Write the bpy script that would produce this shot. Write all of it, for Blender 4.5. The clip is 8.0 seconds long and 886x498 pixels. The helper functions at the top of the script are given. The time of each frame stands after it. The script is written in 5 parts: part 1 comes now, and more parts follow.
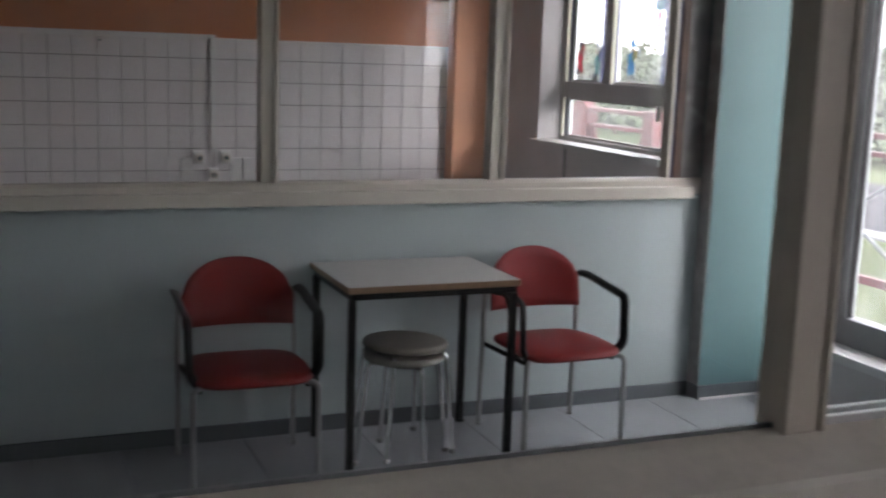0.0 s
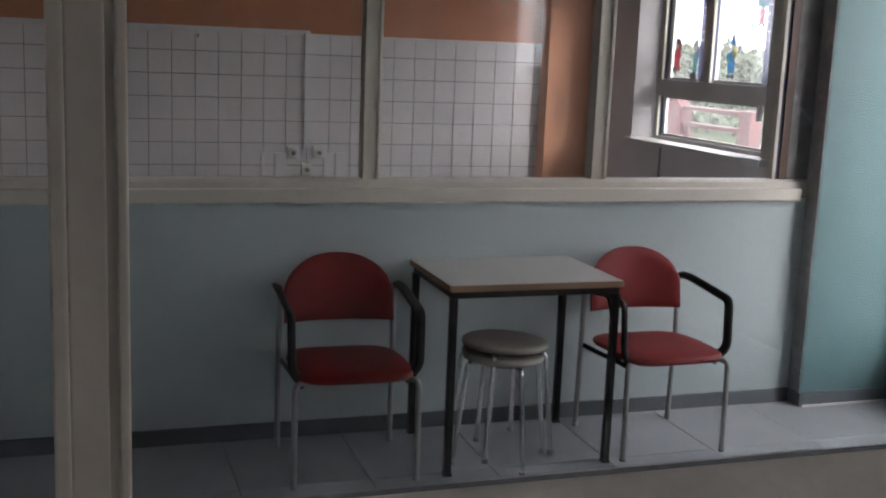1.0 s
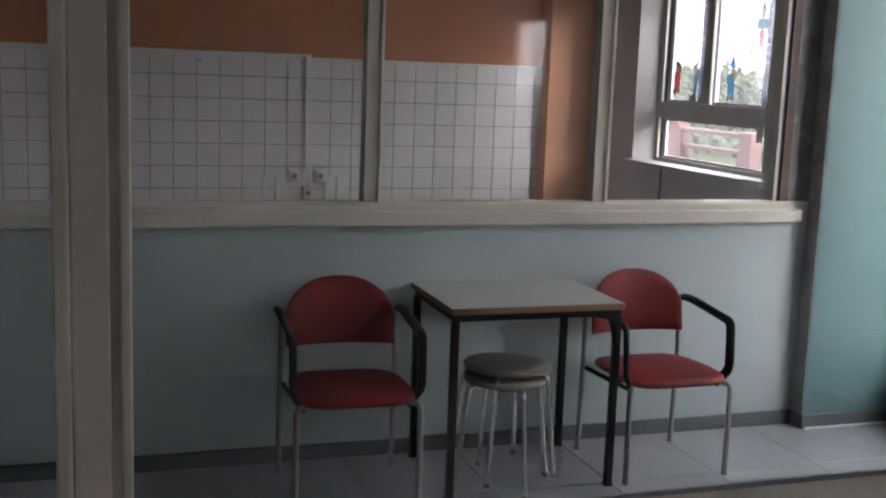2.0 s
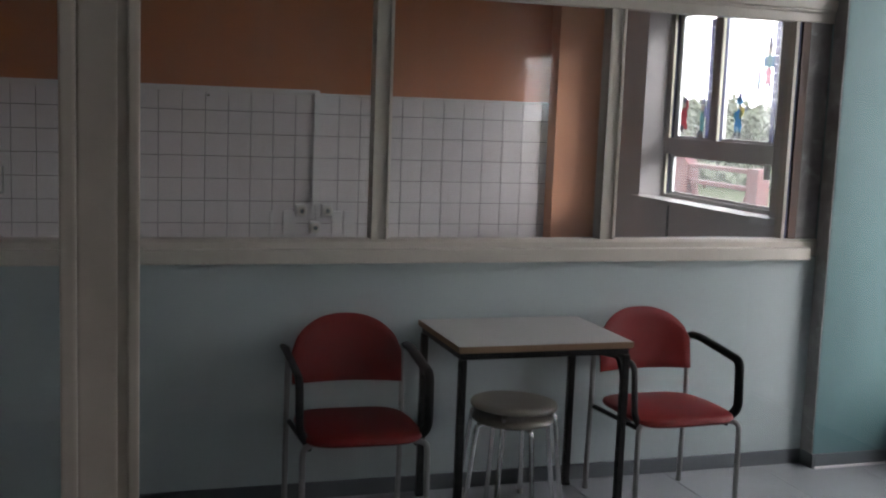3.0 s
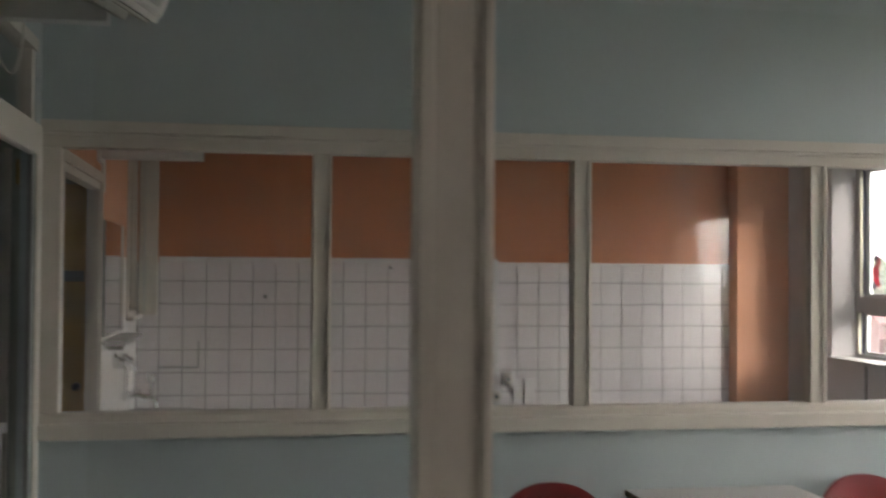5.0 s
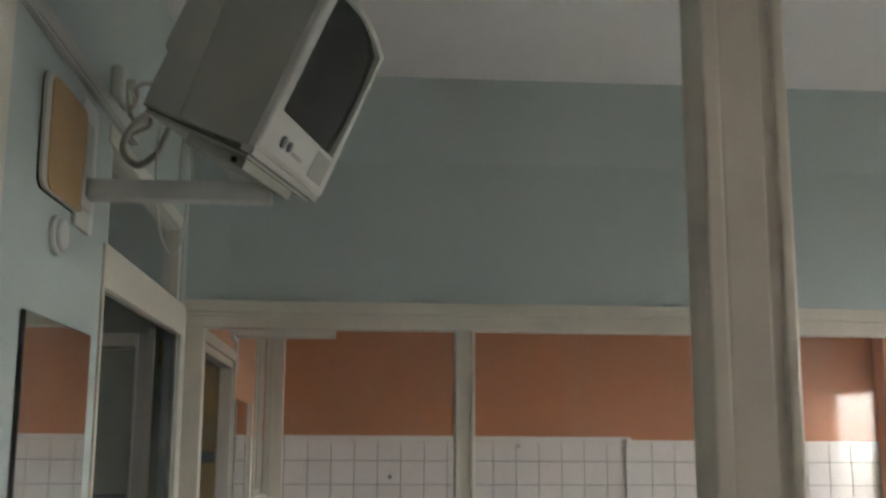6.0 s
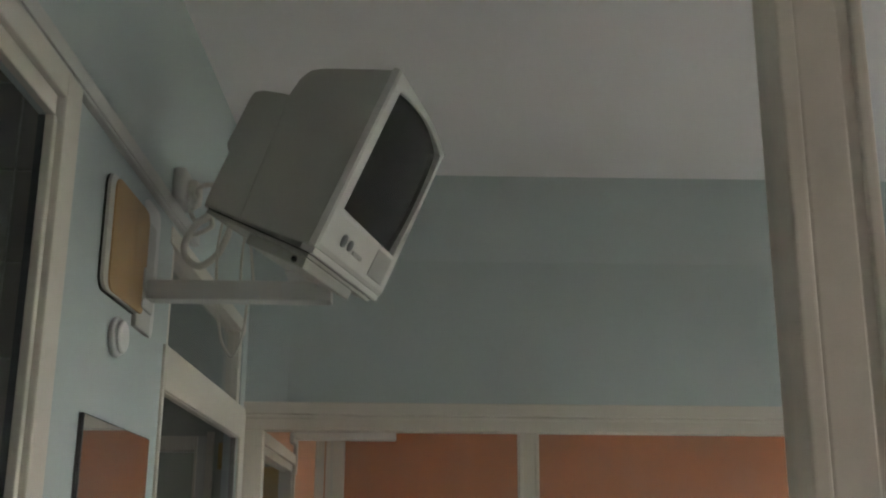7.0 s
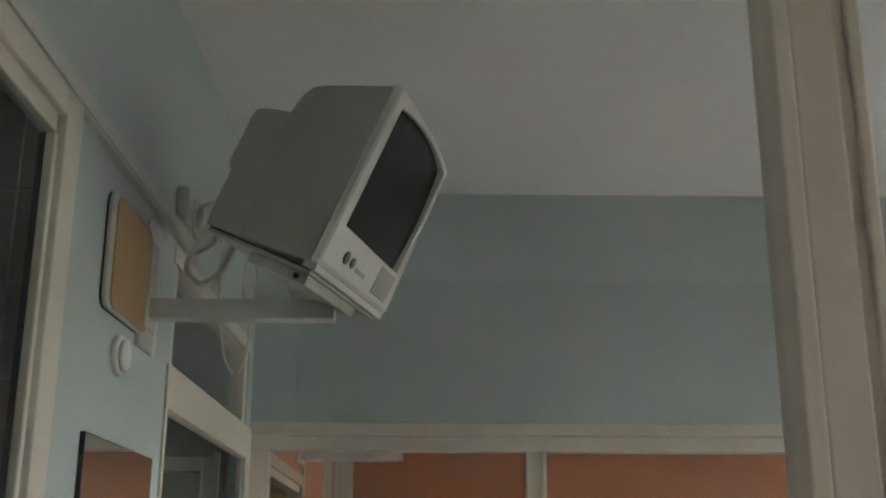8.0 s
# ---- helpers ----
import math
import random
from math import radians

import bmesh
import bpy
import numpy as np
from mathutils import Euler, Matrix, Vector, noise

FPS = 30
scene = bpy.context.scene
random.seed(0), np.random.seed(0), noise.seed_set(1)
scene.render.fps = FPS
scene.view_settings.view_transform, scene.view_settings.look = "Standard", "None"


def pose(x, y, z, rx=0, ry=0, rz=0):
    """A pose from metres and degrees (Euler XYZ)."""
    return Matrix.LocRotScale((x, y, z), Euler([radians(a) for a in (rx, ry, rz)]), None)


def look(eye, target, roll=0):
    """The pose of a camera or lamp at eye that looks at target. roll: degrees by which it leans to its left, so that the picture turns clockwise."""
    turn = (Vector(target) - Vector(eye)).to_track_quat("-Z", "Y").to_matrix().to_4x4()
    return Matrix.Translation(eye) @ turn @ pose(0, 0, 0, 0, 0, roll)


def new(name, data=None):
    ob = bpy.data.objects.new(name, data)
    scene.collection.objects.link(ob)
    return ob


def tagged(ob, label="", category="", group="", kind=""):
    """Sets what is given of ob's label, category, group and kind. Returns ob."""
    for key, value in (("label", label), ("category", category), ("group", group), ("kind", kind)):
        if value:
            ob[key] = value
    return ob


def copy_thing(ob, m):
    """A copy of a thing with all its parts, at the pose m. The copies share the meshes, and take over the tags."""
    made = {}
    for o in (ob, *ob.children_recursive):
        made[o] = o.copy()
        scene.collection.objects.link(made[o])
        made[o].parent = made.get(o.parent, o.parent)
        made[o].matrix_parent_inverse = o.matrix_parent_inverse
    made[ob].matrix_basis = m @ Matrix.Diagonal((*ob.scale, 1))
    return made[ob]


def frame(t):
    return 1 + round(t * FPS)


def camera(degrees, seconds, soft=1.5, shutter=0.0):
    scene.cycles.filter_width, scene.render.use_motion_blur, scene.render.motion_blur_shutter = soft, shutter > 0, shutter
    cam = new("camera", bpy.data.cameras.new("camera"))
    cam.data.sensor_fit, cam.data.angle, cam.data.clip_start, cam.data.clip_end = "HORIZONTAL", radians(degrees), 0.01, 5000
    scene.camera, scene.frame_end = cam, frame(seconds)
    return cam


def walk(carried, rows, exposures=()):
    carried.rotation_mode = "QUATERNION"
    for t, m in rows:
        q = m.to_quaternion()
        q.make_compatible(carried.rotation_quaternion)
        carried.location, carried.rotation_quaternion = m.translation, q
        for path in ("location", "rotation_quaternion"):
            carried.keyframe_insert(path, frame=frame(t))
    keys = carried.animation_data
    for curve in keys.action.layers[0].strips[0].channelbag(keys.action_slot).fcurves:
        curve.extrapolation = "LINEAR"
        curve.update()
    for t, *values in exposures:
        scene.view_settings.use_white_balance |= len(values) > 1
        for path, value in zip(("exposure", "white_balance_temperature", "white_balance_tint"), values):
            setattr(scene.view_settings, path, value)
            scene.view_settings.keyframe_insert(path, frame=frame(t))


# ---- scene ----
cam = camera(44.0, 8.0, soft=2.0, shutter=0.5)
PATH = [
    (0, (0.348, 0.15, 1.558), (1.105, 1.969, 1.214), 2.0),
    (0.5, (0.277, 0.204, 1.557), (0.922, 2.063, 1.199), 2.2),
    (1, (0.27, 0.213, 1.555), (0.896, 2.079, 1.2), 2.3),
    (1.5, (0.269, 0.214, 1.555), (0.894, 2.083, 1.214), 2.2),
    (3, (0.268, 0.223, 1.576), (0.882, 2.109, 1.319), 2.2),
    (3.5, (0.251, 0.229, 1.582), (0.833, 2.129, 1.362), 2.4),
    (4, (0.235, 0.219, 1.599), (0.769, 2.141, 1.458), 1.4),
    (4.2, (0.224, 0.222, 1.606), (0.725, 2.155, 1.5), 1.6),
    (5.3, (0.036, 0.33, 1.556), (0.317, 2.306, 1.684), 0.5),
    (5.5, (0.01, 0.378, 1.582), (0.249, 2.354, 1.78), 1.0),
    (6, (-0.036, 0.436, 1.594), (0.112, 2.399, 1.947), 0.3),
    (6.5, (-0.046, 0.455, 1.593), (0.049, 2.4, 2.047), 0.2),
    (7, (-0.042, 0.485, 1.601), (-0.003, 2.414, 2.131), 0.4),
    (7.5, (-0.036, 0.491, 1.6), (0.0, 2.407, 2.173), 0.1),
    (8, (-0.029, 0.497, 1.594), (-0.007, 2.414, 2.161), 0.2),
]
EXPOSURES = [(0, 2.33, 6200, 23), (1.7, 2.36, 6200, 23), (3.0, 2.11, 6230, 22), (4.2, 1.98, 6400, 22), (5.4, 3.33, 6850, 19), (6.5, 3.61, 6800, 17), (8, 3.62, 6780, 17)]
walk(cam, [(t, look(e, g, r)) for t, e, g, r in PATH], EXPOSURES)

# ---- daylight: overcast sky through the windows ----
world = bpy.data.worlds.new("overcast_sky")
scene.world = world
world.use_nodes = True
wn, wl = world.node_tree.nodes, world.node_tree.links
wn.clear()
sky = wn.new("ShaderNodeTexSky")
sky.sky_type = "NISHITA"
sky.sun_disc = False
sky.sun_elevation = radians(20)
sky.sun_rotation = radians(162)
sky.air_density, sky.dust_density, sky.ozone_density = 1.3, 6.0, 1.0
wash = wn.new("ShaderNodeHueSaturation")
wash.inputs["Saturation"].default_value = 0.25
bg = wn.new("ShaderNodeBackground")
bg.inputs["Strength"].default_value = 0.15
wo = wn.new("ShaderNodeOutputWorld")
cloud = wn.new("ShaderNodeMix")
cloud.data_type = "RGBA"
cloud.inputs["Factor"].default_value = 0.75
cloud.inputs["B"].default_value = (14.4, 14.1, 13.7, 1)
wl.new(sky.outputs[0], wash.inputs["Color"])
wl.new(wash.outputs[0], cloud.inputs["A"])
wl.new(cloud.outputs["Result"], bg.inputs[0])
wl.new(bg.outputs[0], wo.inputs[0])
sun_data = bpy.data.lights.new("sun", "SUN")
sun_data.energy, sun_data.angle, sun_data.color = 0.8, radians(30), (1.0, 0.97, 0.92)
sun = new("sun", sun_data)
sun.matrix_world = look((8.5, -27, 10), (0, 0, 0))


# ---- materials ----
def material(name, color, rough=0.5, metal=0.0, vary=0.08, grain=40.0, bump=0.05, stain=3.0, each=0.0, spec=0.5, tone=None, coat=0.0, rvar=0.08):
    """A painted or plain surface: two scales of colour variation, fine relief, optional change from piece to piece."""
    m = bpy.data.materials.new(name)
    m.use_nodes = True
    n, l = m.node_tree.nodes, m.node_tree.links
    b = n["Principled BSDF"]
    b.inputs["Roughness"].default_value = rough
    b.inputs["Metallic"].default_value = metal
    b.inputs["Specular IOR Level"].default_value = spec
    b.inputs["Coat Weight"].default_value = coat
    tc = n.new("ShaderNodeTexCoord")
    big = n.new("ShaderNodeTexNoise")
    big.inputs["Scale"].default_value, big.inputs["Detail"].default_value = stain, 5
    fine = n.new("ShaderNodeTexNoise")
    fine.inputs["Scale"].default_value, fine.inputs["Detail"].default_value = grain, 4
    l.new(tc.outputs["Object"], big.inputs["Vector"])
    l.new(tc.outputs["Object"], fine.inputs["Vector"])
    add = n.new("ShaderNodeMath")
    add.operation = "ADD"
    half = n.new("ShaderNodeMath")
    half.operation = "MULTIPLY"
    half.inputs[1].default_value = 0.5
    l.new(fine.outputs["Fac"], half.inputs[0])
    l.new(big.outputs["Fac"], add.inputs[0])
    l.new(half.outputs[0], add.inputs[1])
    total = add
    if each:
        info = n.new("ShaderNodeObjectInfo")
        amt = n.new("ShaderNodeMath")
        amt.operation = "MULTIPLY"
        amt.inputs[1].default_value = each
        l.new(info.outputs["Random"], amt.inputs[0])
        total = n.new("ShaderNodeMath")
        total.operation = "ADD"
        l.new(add.outputs[0], total.inputs[0])
        l.new(amt.outputs[0], total.inputs[1])
    ramp = n.new("ShaderNodeMapRange")
    ramp.inputs["From Min"].default_value, ramp.inputs["From Max"].default_value = 0.45, 1.05 + each
    l.new(total.outputs[0], ramp.inputs["Value"])
    mix = n.new("ShaderNodeMix")
    mix.data_type = "RGBA"
    dark = tone or tuple(c * (1 - 2 * vary) for c in color)
    light = tuple(min(1, c * (1 + vary)) for c in color)
    mix.inputs["A"].default_value = (*dark, 1)
    mix.inputs["B"].default_value = (*light, 1)
    l.new(ramp.outputs[0], mix.inputs["Factor"])
    l.new(mix.outputs["Result"], b.inputs["Base Color"])
    if bump:
        bp = n.new("ShaderNodeBump")
        bp.inputs["Strength"].default_value, bp.inputs["Distance"].default_value = bump, 0.004
        l.new(add.outputs[0], bp.inputs["Height"])
        l.new(bp.outputs[0], b.inputs["Normal"])
    rr = n.new("ShaderNodeMapRange")
    rr.inputs["To Min"].default_value, rr.inputs["To Max"].default_value = max(0.0, rough - rvar), min(1, rough + rvar)
    l.new(big.outputs["Fac"], rr.inputs["Value"])
    l.new(rr.outputs[0], b.inputs["Roughness"])
    return m


def wood(name, a, b_col, rough=0.5, scale=(1, 1, 12)):
    m = material(name, a, rough)
    n, l = m.node_tree.nodes, m.node_tree.links
    tc, mp = n.new("ShaderNodeTexCoord"), n.new("ShaderNodeMapping")
    mp.inputs["Scale"].default_value = scale
    w = n.new("ShaderNodeTexNoise")
    w.inputs["Scale"].default_value, w.inputs["Detail"].default_value, w.inputs["Distortion"].default_value = 4.0, 8, 1.2
    mix = n.new("ShaderNodeMix")
    mix.data_type = "RGBA"
    mix.inputs["A"].default_value, mix.inputs["B"].default_value = (*a, 1), (*b_col, 1)
    l.new(tc.outputs["Object"], mp.inputs["Vector"])
    l.new(mp.outputs[0], w.inputs["Vector"])
    l.new(w.outputs["Fac"], mix.inputs["Factor"])
    l.new(mix.outputs["Result"], n["Principled BSDF"].inputs["Base Color"])
    return m


def glass_material(name, tint=(0.97, 0.985, 0.98), gloss=0.9):
    m = bpy.data.materials.new(name)
    m.use_nodes = True
    n, l = m.node_tree.nodes, m.node_tree.links
    n.remove(n["Principled BSDF"])
    clear, shine, mix = n.new("ShaderNodeBsdfTransparent"), n.new("ShaderNodeBsdfGlossy"), n.new("ShaderNodeMixShader")
    face, power, scale = n.new("ShaderNodeLayerWeight"), n.new("ShaderNodeMath"), n.new("ShaderNodeMath")
    clear.inputs[0].default_value = (*tint, 1)
    shine.inputs["Color"].default_value = (gloss, gloss, gloss, 1)
    shine.inputs["Roughness"].default_value = 0.01
    face.inputs["Blend"].default_value = 0.5
    power.operation, scale.operation = "POWER", "MULTIPLY_ADD"
    power.inputs[1].default_value = 5.0
    scale.inputs[1].default_value, scale.inputs[2].default_value = 0.96, 0.04
    l.new(face.outputs["Facing"], power.inputs[0])
    l.new(power.outputs[0], scale.inputs[0])
    l.new(scale.outputs[0], mix.inputs[0])
    l.new(clear.outputs[0], mix.inputs[1])
    l.new(shine.outputs[0], mix.inputs[2])
    l.new(mix.outputs[0], n["Material Output"].inputs[0])
    return m


M_WALL = material("pale_blue_paint", (0.465, 0.535, 0.53), 0.55, vary=0.05, grain=220, bump=0.12, stain=1.6)
def brushed(m, strength=0.10, along=(220, 220, 9), shade=0.06):
    """Fine upright streaks of brushed paint, in relief and tone."""
    n, l = m.node_tree.nodes, m.node_tree.links
    tc, mp, streak, bp, tone, mix = (n.new("ShaderNode" + k) for k in ("TexCoord", "Mapping", "TexNoise", "Bump", "MapRange", "Mix"))
    mp.inputs["Scale"].default_value = along
    streak.inputs["Scale"].default_value, streak.inputs["Detail"].default_value = 1.0, 3
    bp.inputs["Strength"].default_value, bp.inputs["Distance"].default_value = strength, 0.003
    tone.inputs["From Min"].default_value, tone.inputs["From Max"].default_value = 0.3, 0.7
    tone.inputs["To Min"].default_value, tone.inputs["To Max"].default_value = 1 - shade, 1 + shade
    mix.data_type, mix.blend_type = "RGBA", "MULTIPLY"
    mix.inputs["Factor"].default_value = 1.0
    b = n["Principled BSDF"]
    l.new(tc.outputs["Object"], mp.inputs["Vector"])
    l.new(mp.outputs[0], streak.inputs["Vector"])
    l.new(streak.outputs["Fac"], bp.inputs["Height"])
    l.new(streak.outputs["Fac"], tone.inputs["Value"])
    l.new(b.inputs["Normal"].links[0].from_socket, bp.inputs["Normal"])
    l.new(bp.outputs[0], b.inputs["Normal"])
    l.new(b.inputs["Base Color"].links[0].from_socket, mix.inputs["A"])
    l.new(tone.outputs[0], mix.inputs["B"])
    l.new(mix.outputs["Result"], b.inputs["Base Color"])
    return m


M_TURQ = material("turquoise_paint", (0.112, 0.211, 0.217), 0.5, vary=0.05, grain=160, bump=0.12, stain=2.0)
brushed(M_TURQ, 0.15, (150, 150, 10), 0.07)
brushed(M_WALL, 0.14, (150, 150, 22), 0.04)
M_CREAM = material("cream_gloss_paint", (0.66, 0.61, 0.53), 0.35, vary=0.05, grain=60, bump=0.05, stain=4.0)
M_CREAM_NEAR = material("cream_satin_paint", (0.72, 0.63, 0.535), 0.32, vary=0.045, grain=50, bump=0.06, stain=5.0)
# the near cream, lightened to make up for light the rail lacks
M_RAIL = material("lightened_rail_cream", (0.80, 0.74, 0.65), 0.4, vary=0.07, grain=50, bump=0.06, stain=6.0)
M_CEIL = material("ceiling_white", (0.83, 0.79, 0.795), 0.9, vary=0.04, grain=120, bump=0.15, stain=1.2)
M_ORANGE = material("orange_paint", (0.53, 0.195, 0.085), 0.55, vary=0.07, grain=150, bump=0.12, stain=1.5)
# the orange again, lightened for daylight and sheen on pillar and side wall
M_ORANGE_LIT = material("lightened_orange_paint", (0.69, 0.335, 0.195), 0.68, vary=0.07, grain=150, bump=0.12, stain=1.5)
M_DIM = material("dim_brown_paint", (0.31, 0.29, 0.26), 0.7, vary=0.1, grain=60, bump=0.1)
M_BROWN = material("warm_grey_paint", (0.62, 0.59, 0.585), 0.6, vary=0.08, grain=90, bump=0.1, stain=2.5)
M_REVEAL = material("pale_reveal_paint", (0.64, 0.62, 0.62), 0.6, vary=0.05, grain=90, bump=0.1)
M_WHITEW = material("white_wall_paint", (0.76, 0.74, 0.71), 0.6, vary=0.05, grain=100, bump=0.1)
M_TILE = material("white_glazed_tile", (0.74, 0.70, 0.70), 0.30, vary=0.03, grain=12, bump=0.01, stain=1.5, each=0.5)
M_GROUT = material("grey_grout", (0.20, 0.185, 0.185), 0.9, vary=0.12, grain=200, bump=0.2)
M_PALEF = material("pale_floor_tile", (0.52, 0.51, 0.49), 0.35, vary=0.06, grain=60, bump=0.03)
M_FLOOR = material("grey_floor_tile", (0.36, 0.375, 0.388), 0.24, vary=0.10, grain=70, bump=0.03, stain=3.0, each=0.35, rvar=0.02)
M_JOINT = material("grey_floor_joint", (0.315, 0.328, 0.34), 0.8, vary=0.1)
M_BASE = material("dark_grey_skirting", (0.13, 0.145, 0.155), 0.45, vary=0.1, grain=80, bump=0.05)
M_RED = material("red_vinyl", (0.205, 0.013, 0.012), 0.5, vary=0.15, grain=260, bump=0.12, stain=5.0, spec=0.3)
M_BLACKP = material("black_plastic", (0.007, 0.007, 0.008), 0.42, vary=0.15, grain=150, bump=0.08, spec=0.25)
M_BLACKM = material("black_enamel", (0.006, 0.006, 0.0065), 0.4, vary=0.15, grain=90, bump=0.04, spec=0.25)
M_GREYM = material("grey_enamelled_steel", (0.33, 0.33, 0.32), 0.35, metal=0.4, vary=0.08, grain=90, bump=0.03)
M_CHROME = material("chrome", (0.72, 0.72, 0.72), 0.10, metal=1.0, vary=0.04, grain=60, bump=0.01)
M_STOOL = material("taupe_vinyl", (0.235, 0.215, 0.18), 0.38, vary=0.08, grain=240, bump=0.1, stain=6.0)
M_LAMIN = material("grey_laminate", (0.52, 0.50, 0.47), 0.32, vary=0.04, grain=300, bump=0.02, stain=4.0)
M_EDGE = wood("brown_table_edge", (0.24, 0.14, 0.075), (0.33, 0.20, 0.11), 0.5, (6, 6, 1))
M_TV = material("warm_grey_plastic", (0.385, 0.38, 0.335), 0.5, vary=0.05, grain=400, bump=0.1, stain=3.0)
M_TVF = material("pale_grey_plastic", (0.58, 0.57, 0.54), 0.42, vary=0.04, grain=300, bump=0.05)
M_SCREEN = material("dark_picture_tube", (0.008, 0.009, 0.009), 0.09, vary=0.1, bump=0.0, spec=0.12)
M_GRILLE = material("speaker_grille", (0.42, 0.41, 0.39), 0.7, vary=0.25, grain=500, bump=0.5)
M_PLY = wood("birch_board", (0.58, 0.355, 0.16), (0.40, 0.215, 0.085), 0.5, (2, 9, 1.2))
M_PVC = material("white_plastic", (0.72, 0.71, 0.70), 0.4, vary=0.04, grain=60, bump=0.02)
M_TRUNK = material("aged_white_plastic", (0.56, 0.55, 0.52), 0.45, vary=0.06, grain=60, bump=0.02)
M_ALU = material("window_aluminium", (0.55, 0.56, 0.57), 0.38, metal=0.3, vary=0.06, grain=80, bump=0.03)
M_WINDK = material("brown_window_frame", (0.36, 0.33, 0.32), 0.45, vary=0.1, grain=70, bump=0.05)
M_DOORG = material("grey_green_door", (0.345, 0.355, 0.305), 0.5, vary=0.06, grain=60, bump=0.04)
M_OCHRE = wood("ochre_door", (0.56, 0.36, 0.12), (0.44, 0.27, 0.08), 0.5, (3, 3, 0.6))
M_DARKW = material("dim_green_grey_wall", (0.43, 0.425, 0.38), 0.7, vary=0.08, grain=60, bump=0.1)
M_DARKT = material("dark_tile", (0.31, 0.305, 0.26), 0.35, vary=0.1, grain=20, bump=0.02, each=0.4)
M_CERAM = material("white_ceramic", (0.80, 0.79, 0.78), 0.1, vary=0.02, grain=10, bump=0.0)
M_BRASS = material("worn_brass", (0.45, 0.33, 0.14), 0.35, metal=1.0, vary=0.15)
M_CABLE = material("grey_cable", (0.66, 0.63, 0.56), 0.5, vary=0.08)
M_REDP = material("red_railing_paint", (0.095, 0.007, 0.009), 0.5, vary=0.12, grain=40, bump=0.1)
M_CONC = material("concrete", (0.20, 0.20, 0.195), 0.85, vary=0.12, grain=60, bump=0.3, spec=0.1)
M_KERB = material("grey_plinth", (0.26, 0.275, 0.28), 0.6, vary=0.1, grain=60, bump=0.1)
M_GRASS = material("meadow_grass", (0.070, 0.082, 0.046), 0.95, vary=0.25, grain=3.0, bump=0.3, stain=0.06, spec=0.0)
M_ROAD = material("asphalt", (0.05, 0.05, 0.053), 0.9, vary=0.15, grain=30, bump=0.2, stain=0.3, spec=0.0)
M_LEAF = material("woodland_leaves", (0.115, 0.132, 0.092), 0.8, vary=0.12, grain=0.6, bump=0.1, stain=0.12, spec=0.0)
M_BARK = material("bark", (0.12, 0.09, 0.065), 0.9, vary=0.2, bump=0.4)
def film(name, color):
    """Coloured window film: little of the view comes through, much of the light is scattered."""
    m = bpy.data.materials.new(name)
    m.use_nodes = True
    n, l = m.node_tree.nodes, m.node_tree.links
    a, b, k = n.new("ShaderNodeBsdfTransparent"), n.new("ShaderNodeBsdfTranslucent"), n.new("ShaderNodeMixShader")
    a.inputs[0].default_value, b.inputs[0].default_value, k.inputs[0].default_value = (*color, 1), (*(c * 0.5 for c in color), 1), 0.94
    l.new(a.outputs[0], k.inputs[1])
    l.new(b.outputs[0], k.inputs[2])
    l.new(k.outputs[0], n["Material Output"].inputs[0])
    return m


M_BLUE = film("blue_film", (0.22, 0.48, 0.70))
M_YELLOW = film("yellow_film", (0.80, 0.72, 0.34))
M_NAVY = material("navy_gasket", (0.03, 0.035, 0.10), 0.5, vary=0.1)
M_SLATE = film("slate_blue_film", (0.38, 0.39, 0.56))
M_TEAL = film("teal_film", (0.32, 0.56, 0.58))
M_REDF = film("red_film", (0.66, 0.18, 0.22))
M_PINK = film("pink_film", (0.85, 0.48, 0.55))
M_GREYF = film("grey_film", (0.26, 0.26, 0.31))
M_IVORYF = film("pale_film", (0.80, 0.74, 0.66))
M_PALE = material("pale_yellow_strip", (0.70, 0.69, 0.52), 0.5, vary=0.05)
M_POST = material("scuffed_dark_paint", (0.31, 0.30, 0.29), 0.5, vary=0.25, grain=25, bump=0.08, stain=9.0)
M_RUST = material("red_brown_wood", (0.13, 0.07, 0.05), 0.5, vary=0.3, grain=30, bump=0.1, stain=8.0)
_n, _l = M_POST.node_tree.nodes, M_POST.node_tree.links
_tc, _sc, _rg, _mx = _n.new("ShaderNodeTexCoord"), _n.new("ShaderNodeTexNoise"), _n.new("ShaderNodeMapRange"), _n.new("ShaderNodeMix")
_sc.inputs["Scale"].default_value, _sc.inputs["Detail"].default_value, _sc.inputs["Distortion"].default_value = 11.0, 6, 0.8
_rg.inputs["From Min"].default_value, _rg.inputs["From Max"].default_value, _rg.inputs["To Max"].default_value = 0.58, 0.72, 0.55
_mx.data_type = "RGBA"
_mx.inputs["B"].default_value = (0.55, 0.56, 0.56, 1)
_l.new(_tc.outputs["Object"], _sc.inputs["Vector"])
_l.new(_sc.outputs["Fac"], _rg.inputs["Value"])
_l.new(_rg.outputs[0], _mx.inputs["Factor"])
_l.new(_n["Principled BSDF"].inputs["Base Color"].links[0].from_socket, _mx.inputs["A"])
_l.new(_mx.outputs["Result"], _n["Principled BSDF"].inputs["Base Color"])
M_GLASS = glass_material("clear_glass")


